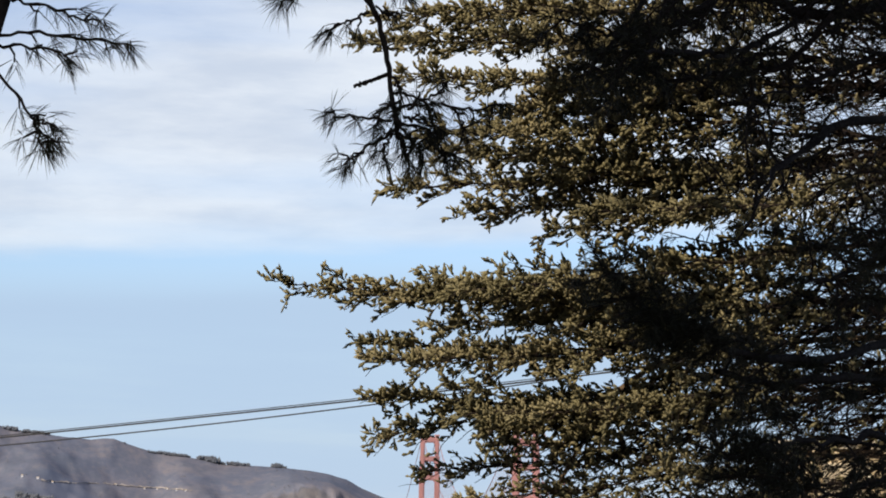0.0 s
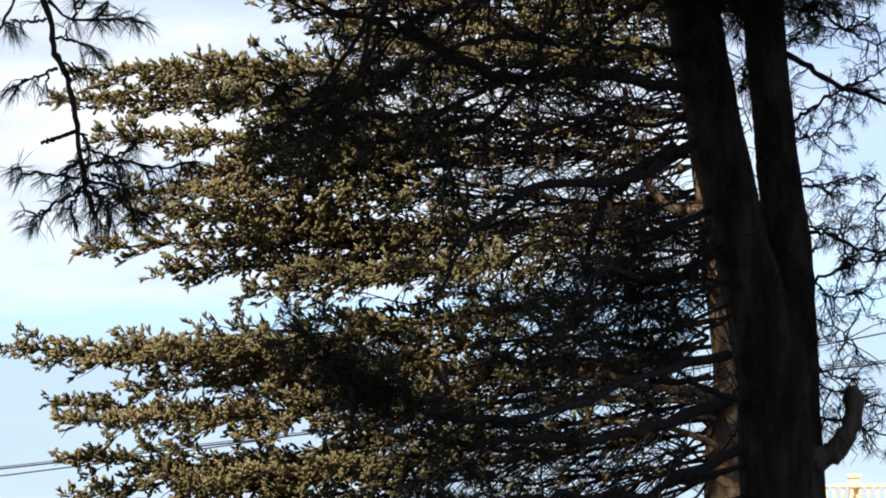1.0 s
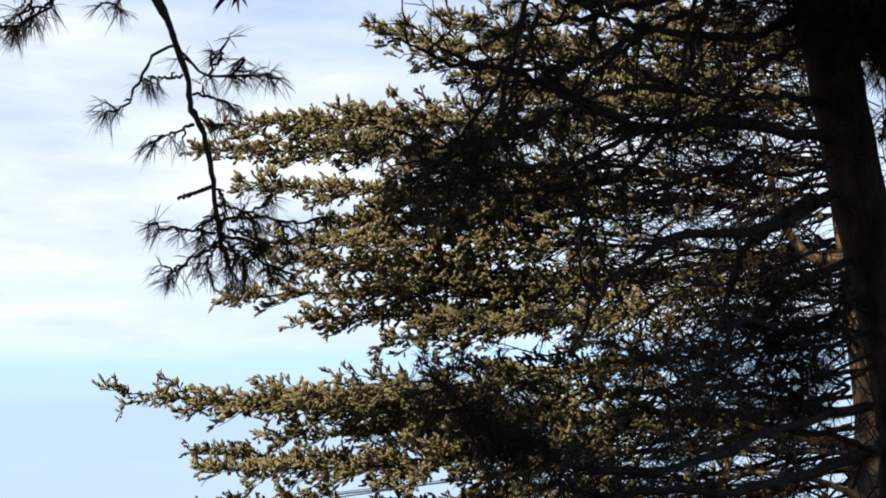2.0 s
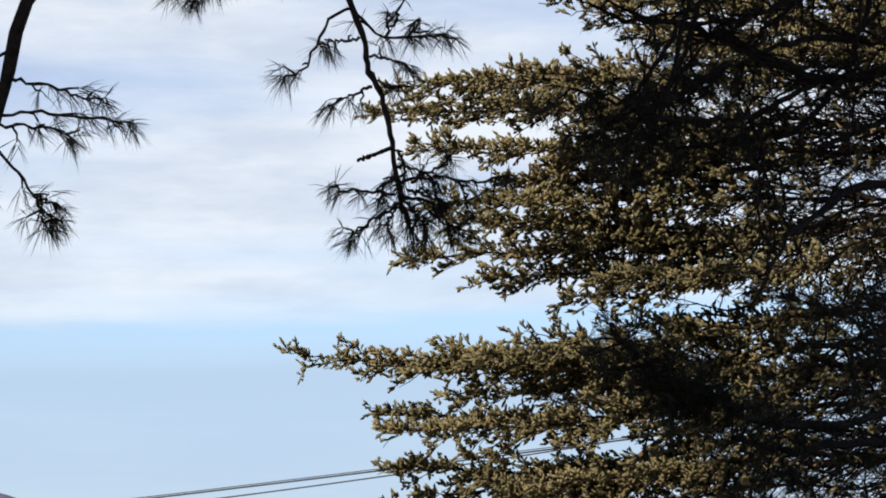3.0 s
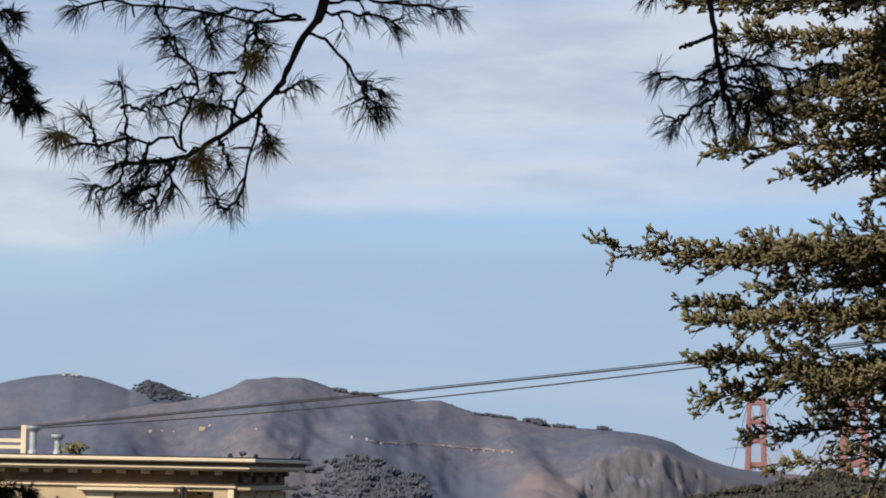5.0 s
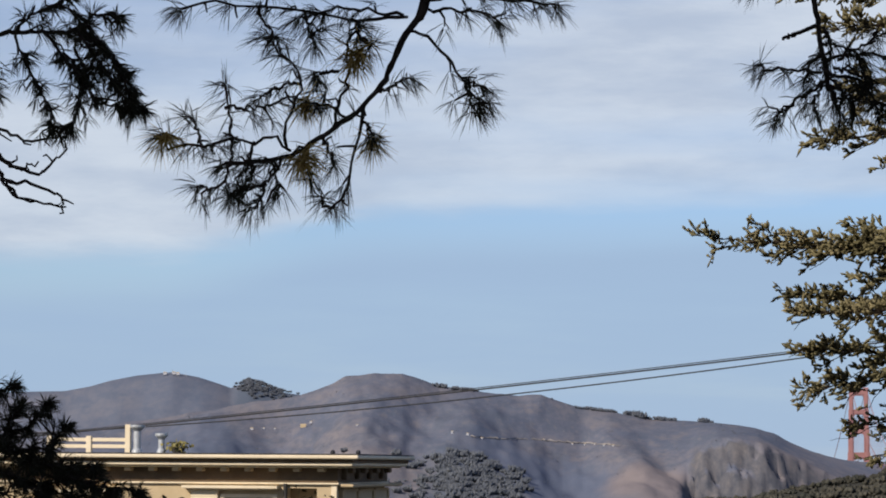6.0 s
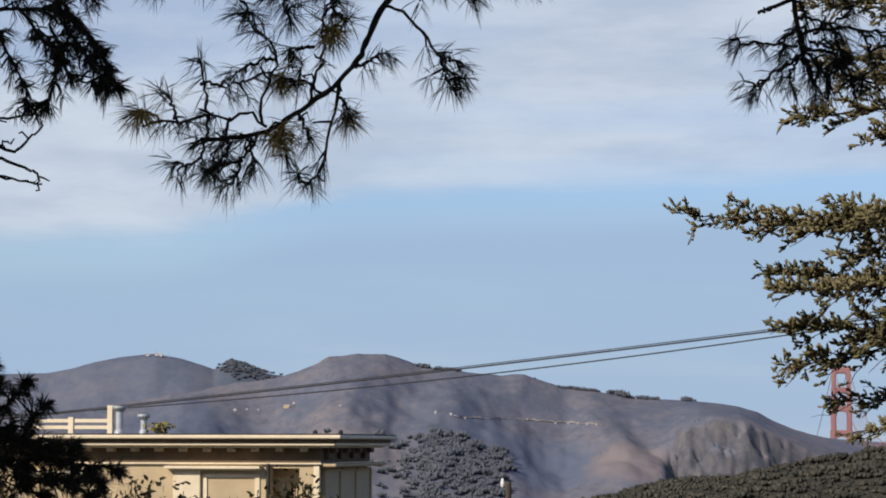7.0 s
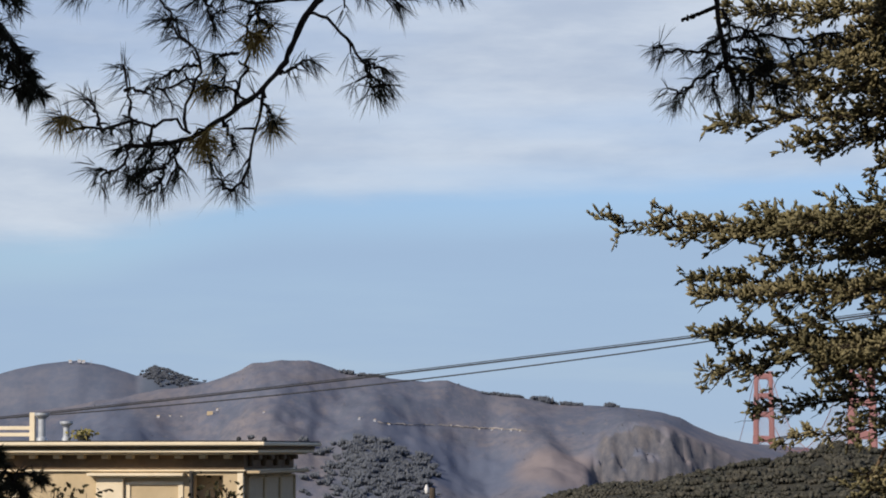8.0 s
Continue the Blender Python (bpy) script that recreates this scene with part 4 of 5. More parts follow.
    for b, e, deep, n, long, up in ((1041, 436, 15, 10, 0.20, 0.5), (1070, 393, 15, 12, 0.18, 0.3), (1150, 350, 15, 18, 0.15, 0.0), (1208, 330, 15, 16, 0.14, 0.0), (1243, 308, 15, 12, 0.14, 0.0), (1139, 328, 15, 12, 0.13, -0.3), (1312, 287, 15.5, 14, 0.13, 0.0),
                                    (1058, 886, 16, 7, 0.13, -0.5), (1018, 816, 16, 9, 0.14, -0.5), (1332, 896, 16.6, 8, 0.11, -0.5), (1238, 810, 16.6, 8, 0.10, -0.2), (1273, 921, 16.6, 7, 0.11, -0.5), (1008, 736, 16, 5, 0.12, -0.5), (985, 800, 16, 7, 0.13, -0.6),
                                    (1245, 118, 15, 14, 0.14, 0.0), (1305, 118, 15, 16, 0.14, 0.0), (1290, 72, 15, 14, 0.14, 0.0), (1350, 76, 15.2, 14, 0.14, 0.0), (1395, 100, 15.4, 8, 0.13, 0.0), (1400, 50, 15.4, 10, 0.13, 0.0)):
        g = low if e < 200 else rng
        wood, leaf = Soup(), Soup()
        c = np.array(S(b, e, deep))
        for _ in range(n * 5 // 4 if e < 440 else n * 3 // 5):
            q = c + g.normal(size=3) * (0.11, 0.10, 0.07)
            w = g.normal(size=3) * 0.6 + (0, 0, up)
            wood.tube([c, (c + q) / 2 + g.normal(size=3) * 0.01, q], [0.008, 0.006, 0.004], 0, 4)
            needles(leaf, q, w, 30, g, long, 0.55, 0.0042, -0.4 * up, 0, 0.08)
        ob = wood.mesh("limb", [TWIG], tree, foot, "short spur with a cushion of needles")
        leaf.mesh("needles", [PINE], ob).data.transform(Matrix.Translation(-foot))
    limb([S(1770, 1000, 20), S(1680, 1010, 19), S(1560, 1000, 18.4), S(1440, 1030, 17.8)], r=(0.04, 0.01), twigs=12, begin=0.1, reach=0.8, **full)
    limb([S(1740, 1120, 20), S(1640, 1060, 19), S(1540, 960, 18.4), S(1460, 900, 17.8)], r=(0.04, 0.01), twigs=10, begin=0.1, reach=0.8, **full)
    limb([S(1500, 1010, 18.5), S(1376, 1004, 17.6), S(1265, 960, 17), S(1177, 906, 16.6), S(1113, 881, 16.2), S(1030, 850, 15.8)], r=(0.03, 0.008), twigs=14, begin=0.25, reach=0.6, **{**full, "bare": 0.35})
    limb([S(1450, 1130, 18), S(1265, 1040, 17), S(1177, 1056, 16.5)], r=(0.03, 0.008), twigs=12, begin=0.1, reach=0.6, **full)
    limb([S(1640, 900, 19), S(1500, 840, 18.4), S(1380, 790, 17.8), S(1280, 760, 17.2)], r=(0.03, 0.008), twigs=12, begin=0.1, reach=0.8, **full)
    # a dark curtain of needles low beside the trunk
    for tip_b, tip_e, root_e in ((1560, 560, 640), (1640, 490, 560), (1500, 510, 560), (1700, 450, 500), (1740, 560, 600), (1680, 620, 680), (1590, 460, 520)):
        k = rng.uniform(-40, 40, 2)
        limb([S(1870, root_e, 20), S((1870 + tip_b) / 2, (root_e + tip_e) / 2 + k[0], 19.3), S((1870 + 2 * tip_b) / 3, tip_e + k[1], 19), S(tip_b, tip_e, 18.6)], r=(0.020, 0.008), twigs=11, begin=0.25, reach=0.5, **{**dense, "bare": 0.3})
    # dense shade of foliage round the fork
    for tip_b, tip_e in ((1850, 1085), (1905, 1068), (1945, 1080), (1880, 1110), (1920, 1120), (1800, 1110)):
        limb([S(1870, 1200, 19.8), S((1870 + tip_b) / 2, 1150, 19.5), S(tip_b, tip_e, 19.4)], r=(0.02, 0.01), twigs=14, begin=0.3, reach=0.28, **{**dense, "length": 0.15})
    for tip_b, tip_e in ((1905, 985), (1940, 960), (1920, 945)):
        limb([S(1890, 930, 20.2), S((1890 + tip_b) / 2, 955, 20.3), S(tip_b, tip_e, 20.3)], "dead spray of browned needles in the fork", r=(0.012, 0.006), twigs=7, begin=0.3, reach=0.18, **{**dense, "tawny_share": 1.0, "length": 0.09, "tuft": 20})
    for tip_b, tip_e in ((1700, 1120), (1760, 1180), (1980, 1130), (1900, 1090), (1830, 1180), (1650, 1190), (2030, 1190)):
        limb([S(1850, 1230, 20), S((1850 + tip_b) / 2, 1200, 19.4), S(tip_b, tip_e, 19.2)], r=(0.03, 0.01), twigs=18, begin=0.2, reach=0.45, **dense)
    limb([S(1760, 1230, 20), S(1560, 1210, 19), S(1380, 1160, 18), S(1240, 1120, 17)], r=(0.05, 0.012), twigs=12, begin=0.1, reach=0.8, **dense)
    limb([S(1500, 1160, 18.6), S(1350, 1060, 18), S(1250, 960, 17.5)], r=(0.03, 0.008), twigs=8, begin=0.1, reach=0.7, **full)
    limb([S(1166, 1049, 16), S(1090, 930, 15.6), S(1030, 850, 15.2), S(985, 800, 15)], r=(0.02, 0.008), twigs=7, begin=0.25, reach=0.32, **dense)
    limb([S(1240, 960, 16.6), S(1150, 900, 16), S(1050, 880, 15.6), S(960, 900, 15.2)], r=(0.02, 0.008), twigs=9, begin=0.3, reach=0.3, **dense)
    limb([S(1900, 150, 20), S(1700, 100, 19), S(1560, 70, 18), S(1420, 30, 17)], r=(0.05, 0.012), twigs=7, begin=0.05, reach=0.8, **dense)
    limb([S(1890, 210, 20), S(1750, 170, 19.4), S(1600, 130, 18.8), S(1450, 150, 18)], r=(0.03, 0.01), twigs=7, begin=0.1, reach=0.6, **dense)
    # crooked, mostly bare limbs beyond the trunk, fringed with short drooping needles
    thin = dict(tuft=14, length=0.10, width=0.0046, step=0.06, twig=(0.03, 0.13), droop=0.5, bare=0.35, r0=0.009, tawny_share=0.0)
    for line, r, twigs in (
        ([(1989, 1013), (2054, 981), (2108, 952), (2178, 930), (2256, 913), (2330, 895)], 0.026, 13), ([(2002, 884), (2053, 920), (2108, 948), (2171, 981), (2247, 1018)], 0.015, 6),
        ([(1979, 1107), (2041, 1118), (2104, 1166), (2150, 1190)], 0.018, 10), ([(2041, 1118), (2103, 1086), (2118, 1072), (2180, 1054), (2212, 1049)], 0.013, 8),
        ([(2118, 1072), (2150, 1082), (2182, 1113)], 0.009, 4), ([(1985, 1020), (2032, 1059), (2041, 1100)], 0.012, 6), ([(1995, 849), (2052, 858), (2090, 860)], 0.010, 6),
        ([(2005, 749), (2073, 766), (2120, 775), (2178, 791)], 0.011, 3), ([(2290, 802), (2205, 751), (2185, 720), (2182, 708), (2180, 665), (2141, 635)], 0.012, 2), ([(2002, 785), (2050, 758), (2088, 731)], 0.009, 6),
        ([(2012, 673), (2072, 661), (2126, 638), (2203, 634), (2266, 640)], 0.017, 7), ([(2244, 711), (2228, 674), (2219, 638)], 0.010, 1), ([(2022, 560), (2094, 583), (2148, 607), (2190, 618)], 0.016, 9),
        ([(2026, 567), (2085, 537), (2139, 557)], 0.010, 8), ([(2028, 497), (2084, 484), (2122, 464)], 0.009, 6), ([(2034, 413), (2082, 386), (2143, 380)], 0.010, 7), ([(2100, 352), (2142, 345), (2196, 318), (2277, 302)], 0.012, 12),
        ([(2033, 371), (2081, 358), (2104, 351)], 0.010, 5), ([(2040, 300), (2085, 300), (2130, 285), (2179, 268), (2241, 255)], 0.012, 12), ([(2013, 687), (2095, 676), (2110, 648)], 0.010, 6), ([(1980, 1172), (2058, 1192), (2137, 1220)], 0.02, 14),
        ([(2020, 620), (2060, 640), (2100, 690), (2120, 720)], 0.008, 5)):
        rough_line = [S(b + rng.normal(0, 4), e + rng.normal(0, 5), 20 - 0.05 * k) for k, (b, e) in enumerate(line)]
        limb(rough_line, "thin crooked limb with few needles", r=(r * 1.25, r * 0.6), twigs=twigs + 2, begin=0.1, reach=0.42, **thin)
    for tip_b, tip_e in ((2160, 1160), (2110, 1190), (2060, 1120), (2200, 1215)):
        limb([S(1970, 1210, 20), S((1970 + tip_b) / 2, (1210 + tip_e) / 2 + 15, 19.7), S(tip_b, tip_e, 19.5)], r=(0.016, 0.008), twigs=12, begin=0.4, reach=0.35, **dense)
    # the broken stub
    stub = Soup()
    pts = curve_through([S(1990, 225, 20), S(2040, 226, 19.9), S(2079, 241, 19.85), S(2110, 283, 19.8), S(2122, 325, 19.8), S(2116, 368, 19.8)], 26)
    rad = np.interp(np.linspace(0, 1, 26), [0, 0.3, 0.7, 0.92, 1], [0.17, 0.105, 0.085, 0.095, 0.05]) * (1 + 0.10 * rng.normal(size=26))
    stub.tube(pts, rad, 0, 12)
    stub.mesh("broken_stub", [OLD_WOOD], tree, foot, "pale weathered broken limb stub", smooth=True)
    # thin dead twigs hanging before the trunk
    for _ in range(60):
        dead = Soup()
        h = rng.uniform(240, 1150)
        p = np.array(S(np.interp(h, [200, 640, 1200], [1960, 1925, 1840]) + rng.uniform(-100, 100), h, 19.6))
        w = rng.normal(size=3) * np.array([1, 0.5, 0.7])
        pts = [p]
        for _ in range(5):
            w = w + rng.normal(size=3) * 0.5 + np.array([0, 0, -0.15])
            w /= np.linalg.norm(w)
            pts.append(pts[-1] + w * 0.12)
        dead.tube(pts, np.linspace(0.007, 0.002, 6), 0, 4)
        dead.mesh("dead_twig", [TWIG], tree, foot, "thin dead twig")
    # the unseen crown above, added to shade the trunk
    wood, leaf = Soup(), Soup()
    for c, size in ((S(1300, 1650, 19), (3, 2.5, 1.2)), (S(1700, 1900, 20), (3.5, 3, 1.6)), (S(2050, 1700, 20), (3, 3, 1.4)), (S(1500, 1480, 18), (2.2, 2, 0.7)), (S(2150, 1500, 20), (2, 2, 0.8))):
        shade_crown(leaf, wood, c, size, 520, rng, 0.26, 0.045, 12)
    ob = wood.mesh("crown", [TWIG], tree, foot)
    leaf.mesh("needles", [PINE], ob).data.transform(Matrix.Translation(-foot))


front_pine()


def near_pine():
    """The pine beside the camera whose hanging boughs frame the view."""
    rng = np.random.default_rng(31)
    foot = Vector((-6.2, 8.0, ground_z(-6.2, 8.0) - 0.2))
    tree = thing("pine_tree", foot, "large pine with long dark needles on drooping boughs", "tree")
    stem = Soup()
    pts = curve_through([foot, (-6.1, 8.0, 3), (-5.8, 7.9, 8), (-5.4, 7.6, 13), (-5.0, 7.2, 18)], 40)
    stem.tube(pts, np.linspace(0.48, 0.10, 40), 0, 18)
    stem.mesh("trunk", [PINE_BARK], tree, foot, smooth=True)
    S = sight

    hang = dict(length=0.112, droop=0.5, r0=0.0054, gap=0.0055, width=0.0020)

    def bough(main, lines, r=(0.03, 0.006), d=8.0, label="", tawny=(), late=(), bare=False, slim=(0.0115, 0.0088), move=(0, 0), **more):
        wood, leaf = Soup(), Soup()
        off = np.array([move[0] * d / F, 0, move[1] * d / F])
        line = curve_through(main, 48) + off
        line[24:] += rng.normal(size=(24, 3)) * 0.004
        wood.tube(line, np.interp(np.linspace(0, 1, 48), [0, 0.35, 0.55, 1], [r[0], *slim, r[1]]) * rng.uniform(0.88, 1.2, 48), 0, 8)
        if not bare:
            fringe(wood, leaf, line[-12:], rng, **{**more, "start": 0.3, "r0": r[1]})
        for b, e in tawny:
            c = np.array(S(b, e + 8, d - 0.03)) + off
            for way in ((0.5, -0.2, -0.1), (-0.2, -0.1, -0.6), (0.2, -0.3, -0.4)):
                needles(leaf, c + rng.normal(size=3) * 0.012, way, 34, rng, 0.10, 0.75, 0.0030, 0.2, 1, 0.03)
        for k, pts in enumerate(lines):
            places = [S(b, e, d + 0.06 * math.sin(1.7 * k + 0.8 * j)) for j, (b, e) in enumerate(pts)]
            twig = curve_through(places, 16) + off
            twig[1:] += rng.normal(size=(15, 3)) * 0.0045
            if bare:
                pine_twigs(wood, leaf, twig, rng, bare=1.0, step=0.09, r0=0.0068, twig=(0.02, 0.07))
            else:
                fringe(wood, leaf, twig, rng, **{**more, "start": dict(late).get(k, more.get("start", 0.4))})
        ob = wood.mesh("bough", [TWIG], tree, foot, label)
        if leaf.count:
            leaf.mesh("needles", [PINE, PINE_TAWNY], ob).data.transform(Matrix.Translation(-foot))

    bough([(-5.7, 7.9, 8.5), (-3, 8.2, 7.6), (-0.9, 8.1, 6.0), S(-40, 1250, 8.1), S(-50, 1000, 8), S(-83, 824, 8), S(-100, 790, 8), S(-120, 762, 8), S(-140, 714, 8), S(-154, 680, 8), S(-181, 649, 8), S(-221, 615, 8), S(-262, 584, 8), S(-296, 561, 8), S(-336, 545, 8), S(-384, 538, 8), S(-441, 534, 8)],
          [[(-113, 800), (-154, 800), (-208, 793), (-297, 811), (-385, 819), (-467, 821), (-520, 812)], [(-120, 803), (-195, 814), (-249, 814), (-304, 797)], [(-112, 774), (-90, 768), (-52, 741), (-25, 700), (-5, 676), (18, 652)], [(-15, 688), (5, 680), (28, 668)], [(-10, 680), (0, 650), (6, 632)],
           [(-326, 561), (-331, 585), (-326, 612), (-313, 646), (-303, 677), (-306, 701), (-337, 735), (-365, 763)], [(-319, 557), (-350, 585), (-384, 574), (-431, 578), (-479, 561), (-513, 571), (-545, 590)],
           [(-426, 530), (-426, 578), (-428, 626), (-442, 672)], [(-438, 633), (-384, 636), (-316, 653)], [(-346, 536), (-363, 496), (-376, 465), (-388, 455)], [(-428, 530), (-441, 500), (-464, 490), (-485, 493)],
           [(-188, 642), (-196, 605), (-204, 557), (-214, 503), (-224, 476), (-245, 460), (-262, 460), (-265, 472)], [(-168, 664), (-150, 672), (-127, 683), (-110, 692)], [(-196, 630), (-186, 605), (-176, 590)], [(-235, 701), (-262, 697), (-279, 697)], [(-248, 591), (-228, 653), (-218, 687), (-222, 745), (-202, 783)],
           [(-89, 817), (-45, 813), (23, 810), (50, 796)], [(-86, 830), (-4, 838), (91, 830), (160, 822)], [(-262, 584), (-250, 555), (-240, 535)], [(-296, 561), (-290, 530), (-284, 505)], [(-221, 615), (-250, 640), (-280, 640)],
           [(-384, 574), (-395, 545), (-400, 520)], [(-385, 819), (-370, 790), (-345, 760)], [(-297, 811), (-290, 780), (-280, 755)], [(-208, 793), (-200, 770), (-175, 750)], [(-336, 545), (-345, 515), (-340, 490)], [(-384, 538), (-395, 505), (-410, 485)],
           [(-303, 677), (-345, 670), (-375, 655)], [(-479, 561), (-490, 600), (-505, 620)], [(-363, 496), (-400, 490), (-425, 480)], [(-60, 900), (20, 880), (100, 860)], [(-60, 950), (-160, 900), (-300, 880), (-420, 870)],
           [(-36, 1230), (150, 1200), (322, 1120), (288, 1085), (262, 1060)], [(288, 1160), (288, 1110), (289, 1080)], [(329, 1118), (309, 1097), (275, 1068), (235, 1062)]],
          r=(0.05, 0.007), d=8.0, tawny=((-205, 735), (-181, 574), (-302, 534), (-296, 632), (-545, 580), (-210, 715), (-290, 545)), late={2: 0.72, 5: 0.6, 11: 0.5, 7: 0.5, 14: 0.6}, move=(9, -2), **hang)
    bough([(-5.8, 7.9, 7.5), (-4, 7.9, 6.0), S(-1500, 1300, 8.4), S(-1150, 1000, 8.4), S(-950, 850, 8.4), S(-867, 770, 8.4), S(-806, 768, 8.4), S(-756, 768, 8.4), S(-695, 768, 8.4)],
          [[(-695, 768), (-643, 727), (-602, 676), (-578, 630)], [(-806, 768), (-785, 706), (-744, 635), (-733, 600)], [(-756, 768), (-700, 700), (-660, 650), (-620, 630)],
           [(-806, 768), (-770, 800), (-710, 830)], [(-700, 768), (-660, 800), (-620, 790)], [(-700, 740), (-680, 690), (-690, 650), (-700, 600)], [(-695, 768), (-640, 690), (-600, 660)],
           [(-730, 820), (-690, 790), (-650, 740), (-610, 700)], [(-867, 770), (-860, 700), (-845, 660)], [(-720, 730), (-690, 700), (-650, 700), (-600, 640)]],
          r=(0.05, 0.006), d=8.4, **{**hang, "length": 0.080, "width": 0.0027, "gap": 0.0022, "spurs": 0.03, "droop": 0.35, "start": 0.2, "star": 34})
    bough([(-5.8, 7.9, 6.6), (-4, 8, 5.0), S(-1300, 900, 8.3), S(-1000, 720, 8.3), S(-880, 640, 8.3), S(-850, 560, 8.3), S(-820, 500, 8.3), S(-790, 465, 8.3)],
          [[(-865, 604), (-783, 574), (-712, 578)], [(-833, 523), (-802, 472), (-711, 452)], [(-820, 500), (-762, 493), (-720, 470), (-715, 440)], [(-840, 545), (-762, 510), (-732, 533), (-705, 560)],
           [(-850, 560), (-800, 520), (-770, 530)]],
          r=(0.03, 0.004), d=8.3, label="bare curling twigs without needles", bare=True)
    bough([(-5.6, 7.8, 10), (-3, 8.4, 9.0), S(200, 1900, 8.5), S(430, 1300, 8.5), S(527, 1126, 8.5), S(545, 1091, 8.5), S(560, 1049, 8.5), S(583, 986, 8.5), S(592, 936, 8.5), S(614, 880, 8.5), S(630, 817, 8.5), S(638, 761, 8.5), S(646, 704, 8.5), S(661, 663, 8.5)],
          [[(557, 1052), (519, 1028), (499, 995), (479, 955), (466, 930), (440, 926)], [(560, 1056), (589, 1022), (618, 1002), (675, 1002), (710, 1006), (728, 1014)], [(618, 1002), (638, 1035), (641, 1048)], [(661, 1001), (685, 1035)], [(572, 999), (534, 990), (503, 984)],
           [(588, 936), (620, 909), (648, 911)], [(596, 908), (558, 891), (525, 872)], [(639, 711), (583, 716), (538, 714), (529, 727)], [(639, 697), (605, 667), (578, 648), (558, 634)], [(642, 732), (694, 746), (751, 741), (794, 739), (840, 750)],
           [(667, 734), (694, 749), (729, 772), (736, 787)], [(646, 704), (696, 700), (732, 666), (737, 645)], [(591, 965), (633, 960), (662, 947)], [(638, 761), (666, 762), (702, 749)], [(650, 690), (680, 670), (700, 640)], [(655, 675), (668, 650), (672, 630)],
           [(641, 745), (620, 730), (612, 700)], [(643, 720), (665, 690), (690, 668)], [(646, 700), (630, 670), (628, 645)], [(751, 741), (765, 715), (772, 690)], [(700, 745), (712, 715), (716, 690)], [(640, 790), (655, 770), (650, 735)], [(480, 1180), (455, 1130), (450, 1112)],
           [(700, 680), (730, 660), (760, 650)], [(660, 720), (690, 712), (725, 700)]],
          r=(0.05, 0.0085), d=8.5, slim=(0.012, 0.0100), late={7: 0.35, 9: 0.3, 0: 0.72, 1: 0.4}, move=(-2, -9), **{**hang, "droop": 0.55})
    # a broken side twig without needles
    bough([S(630, 796, 8.5), S(602, 784, 8.5), S(571, 772, 8.5)], [], r=(0.008, 0.005), d=8.5, label="short broken twig", bare=True, slim=(0.007, 0.006), move=(-2, -9))
    # lower bough behind the lens, dark against the house
    bough([(-6, 8, 2.6), S(-2400, 300, 9), S(-1500, 200, 9.5), S(-1000, 80, 10), S(-860, 60, 10), S(-775, 20, 10), S(-700, -20, 10)],
          [[(-860, 60), (-840, 110), (-797, 130)], [(-820, 40), (-770, 60), (-736, 100)], [(-775, 20), (-730, 30), (-705, 60)], [(-775, 0), (-700, -10), (-654, -10)], [(-740, -20), (-650, -40), (-574, -49)],
           [(-860, 40), (-860, 90), (-870, 140)], [(-800, -20), (-740, -60), (-650, -80)], [(-700, -20), (-640, -50), (-600, -80)], [(-860, 0), (-790, -30), (-740, -40)], [(-850, -40), (-780, -70), (-700, -95)],
           [(-840, 20), (-790, 20), (-750, -5)], [(-820, 10), (-800, 70), (-780, 95)], [(-760, -30), (-700, -60), (-620, -95)], [(-880, -60), (-840, -90), (-760, -110)]],
          r=(0.05, 0.006), d=10.0, **{**hang, "length": 0.075, "width": 0.0032, "gap": 0.0013, "spurs": 0.016, "start": 0.1, "star": 40, "droop": 0.2})
    # the broad unseen crown above and behind, added to block sun and sky
    wood, leaf = Soup(), Soup()
    for c, size in (((-6.5, 2.5, 9.5), (4.5, 4.5, 1.8)), ((-3.5, 4.5, 11), (4, 4, 1.6)), ((-8, 5, 12), (4, 4, 2)), ((-1.0, 11.5, 14), (4.5, 3.5, 1.8)), ((-3.8, 9, 16), (4, 4, 2)), ((-9, 0, 12), (4, 4, 2)), ((1.5, 13, 15.5), (4, 3, 1.6)), ((-9.5, 2.5, 10), (4, 4, 2)), ((-5.5, 5.5, 7.6), (2.4, 2.4, 1.2)),
                    ((-3, 8.7, 10.3), (3.5, 3.5, 1.6)), ((-1, 11, 10.3), (3.5, 3.5, 1.6)), ((4, 9, 11), (4, 4, 1.6)), ((7.5, 11, 12), (4, 4, 1.6)), ((5, 14, 14), (4, 4, 1.6)), ((9.5, 14.5, 12.5), (4, 4, 1.6)), ((2, 4, 10), (4, 4, 1.6)), ((0, -2, 9), (4, 4, 1.6)), ((6, 1, 10), (4.5, 4.5, 1.6)), ((0.4, 12.0, 9.9), (3.4, 3.2, 1.8)), ((2.6, 14.0, 8.9), (2.6, 2.6, 1.2)), ((-2.0, 9.6, 12.4), (3.4, 3.2, 1.8))):
        shade_crown(leaf, wood, c, size, 600, rng, 0.30, 0.112, 11)
    for c in ((-6.5, 2.5, 9.5), (-3.5, 4.5, 11), (-8, 5, 12), (-1.0, 11.5, 14), (-3.8, 9, 16), (-9, 0, 12), (1.5, 13, 15.5), (-9.5, 2.5, 10), (-5.5, 5.5, 7.6), (4, 9, 11), (7.5, 11, 12), (5, 14, 14), (9.5, 14.5, 12.5), (2, 4, 10), (0, -2, 9), (6, 1, 10)):
        root = np.array([-5.6, 7.7, min(c[2] - 1.5, 15)])
        wood.tube(curve_through([root, (root + np.array(c)) / 2 + np.array([0, 0, 0.4]), c], 12), np.linspace(0.12, 0.02, 12), 0, 8)
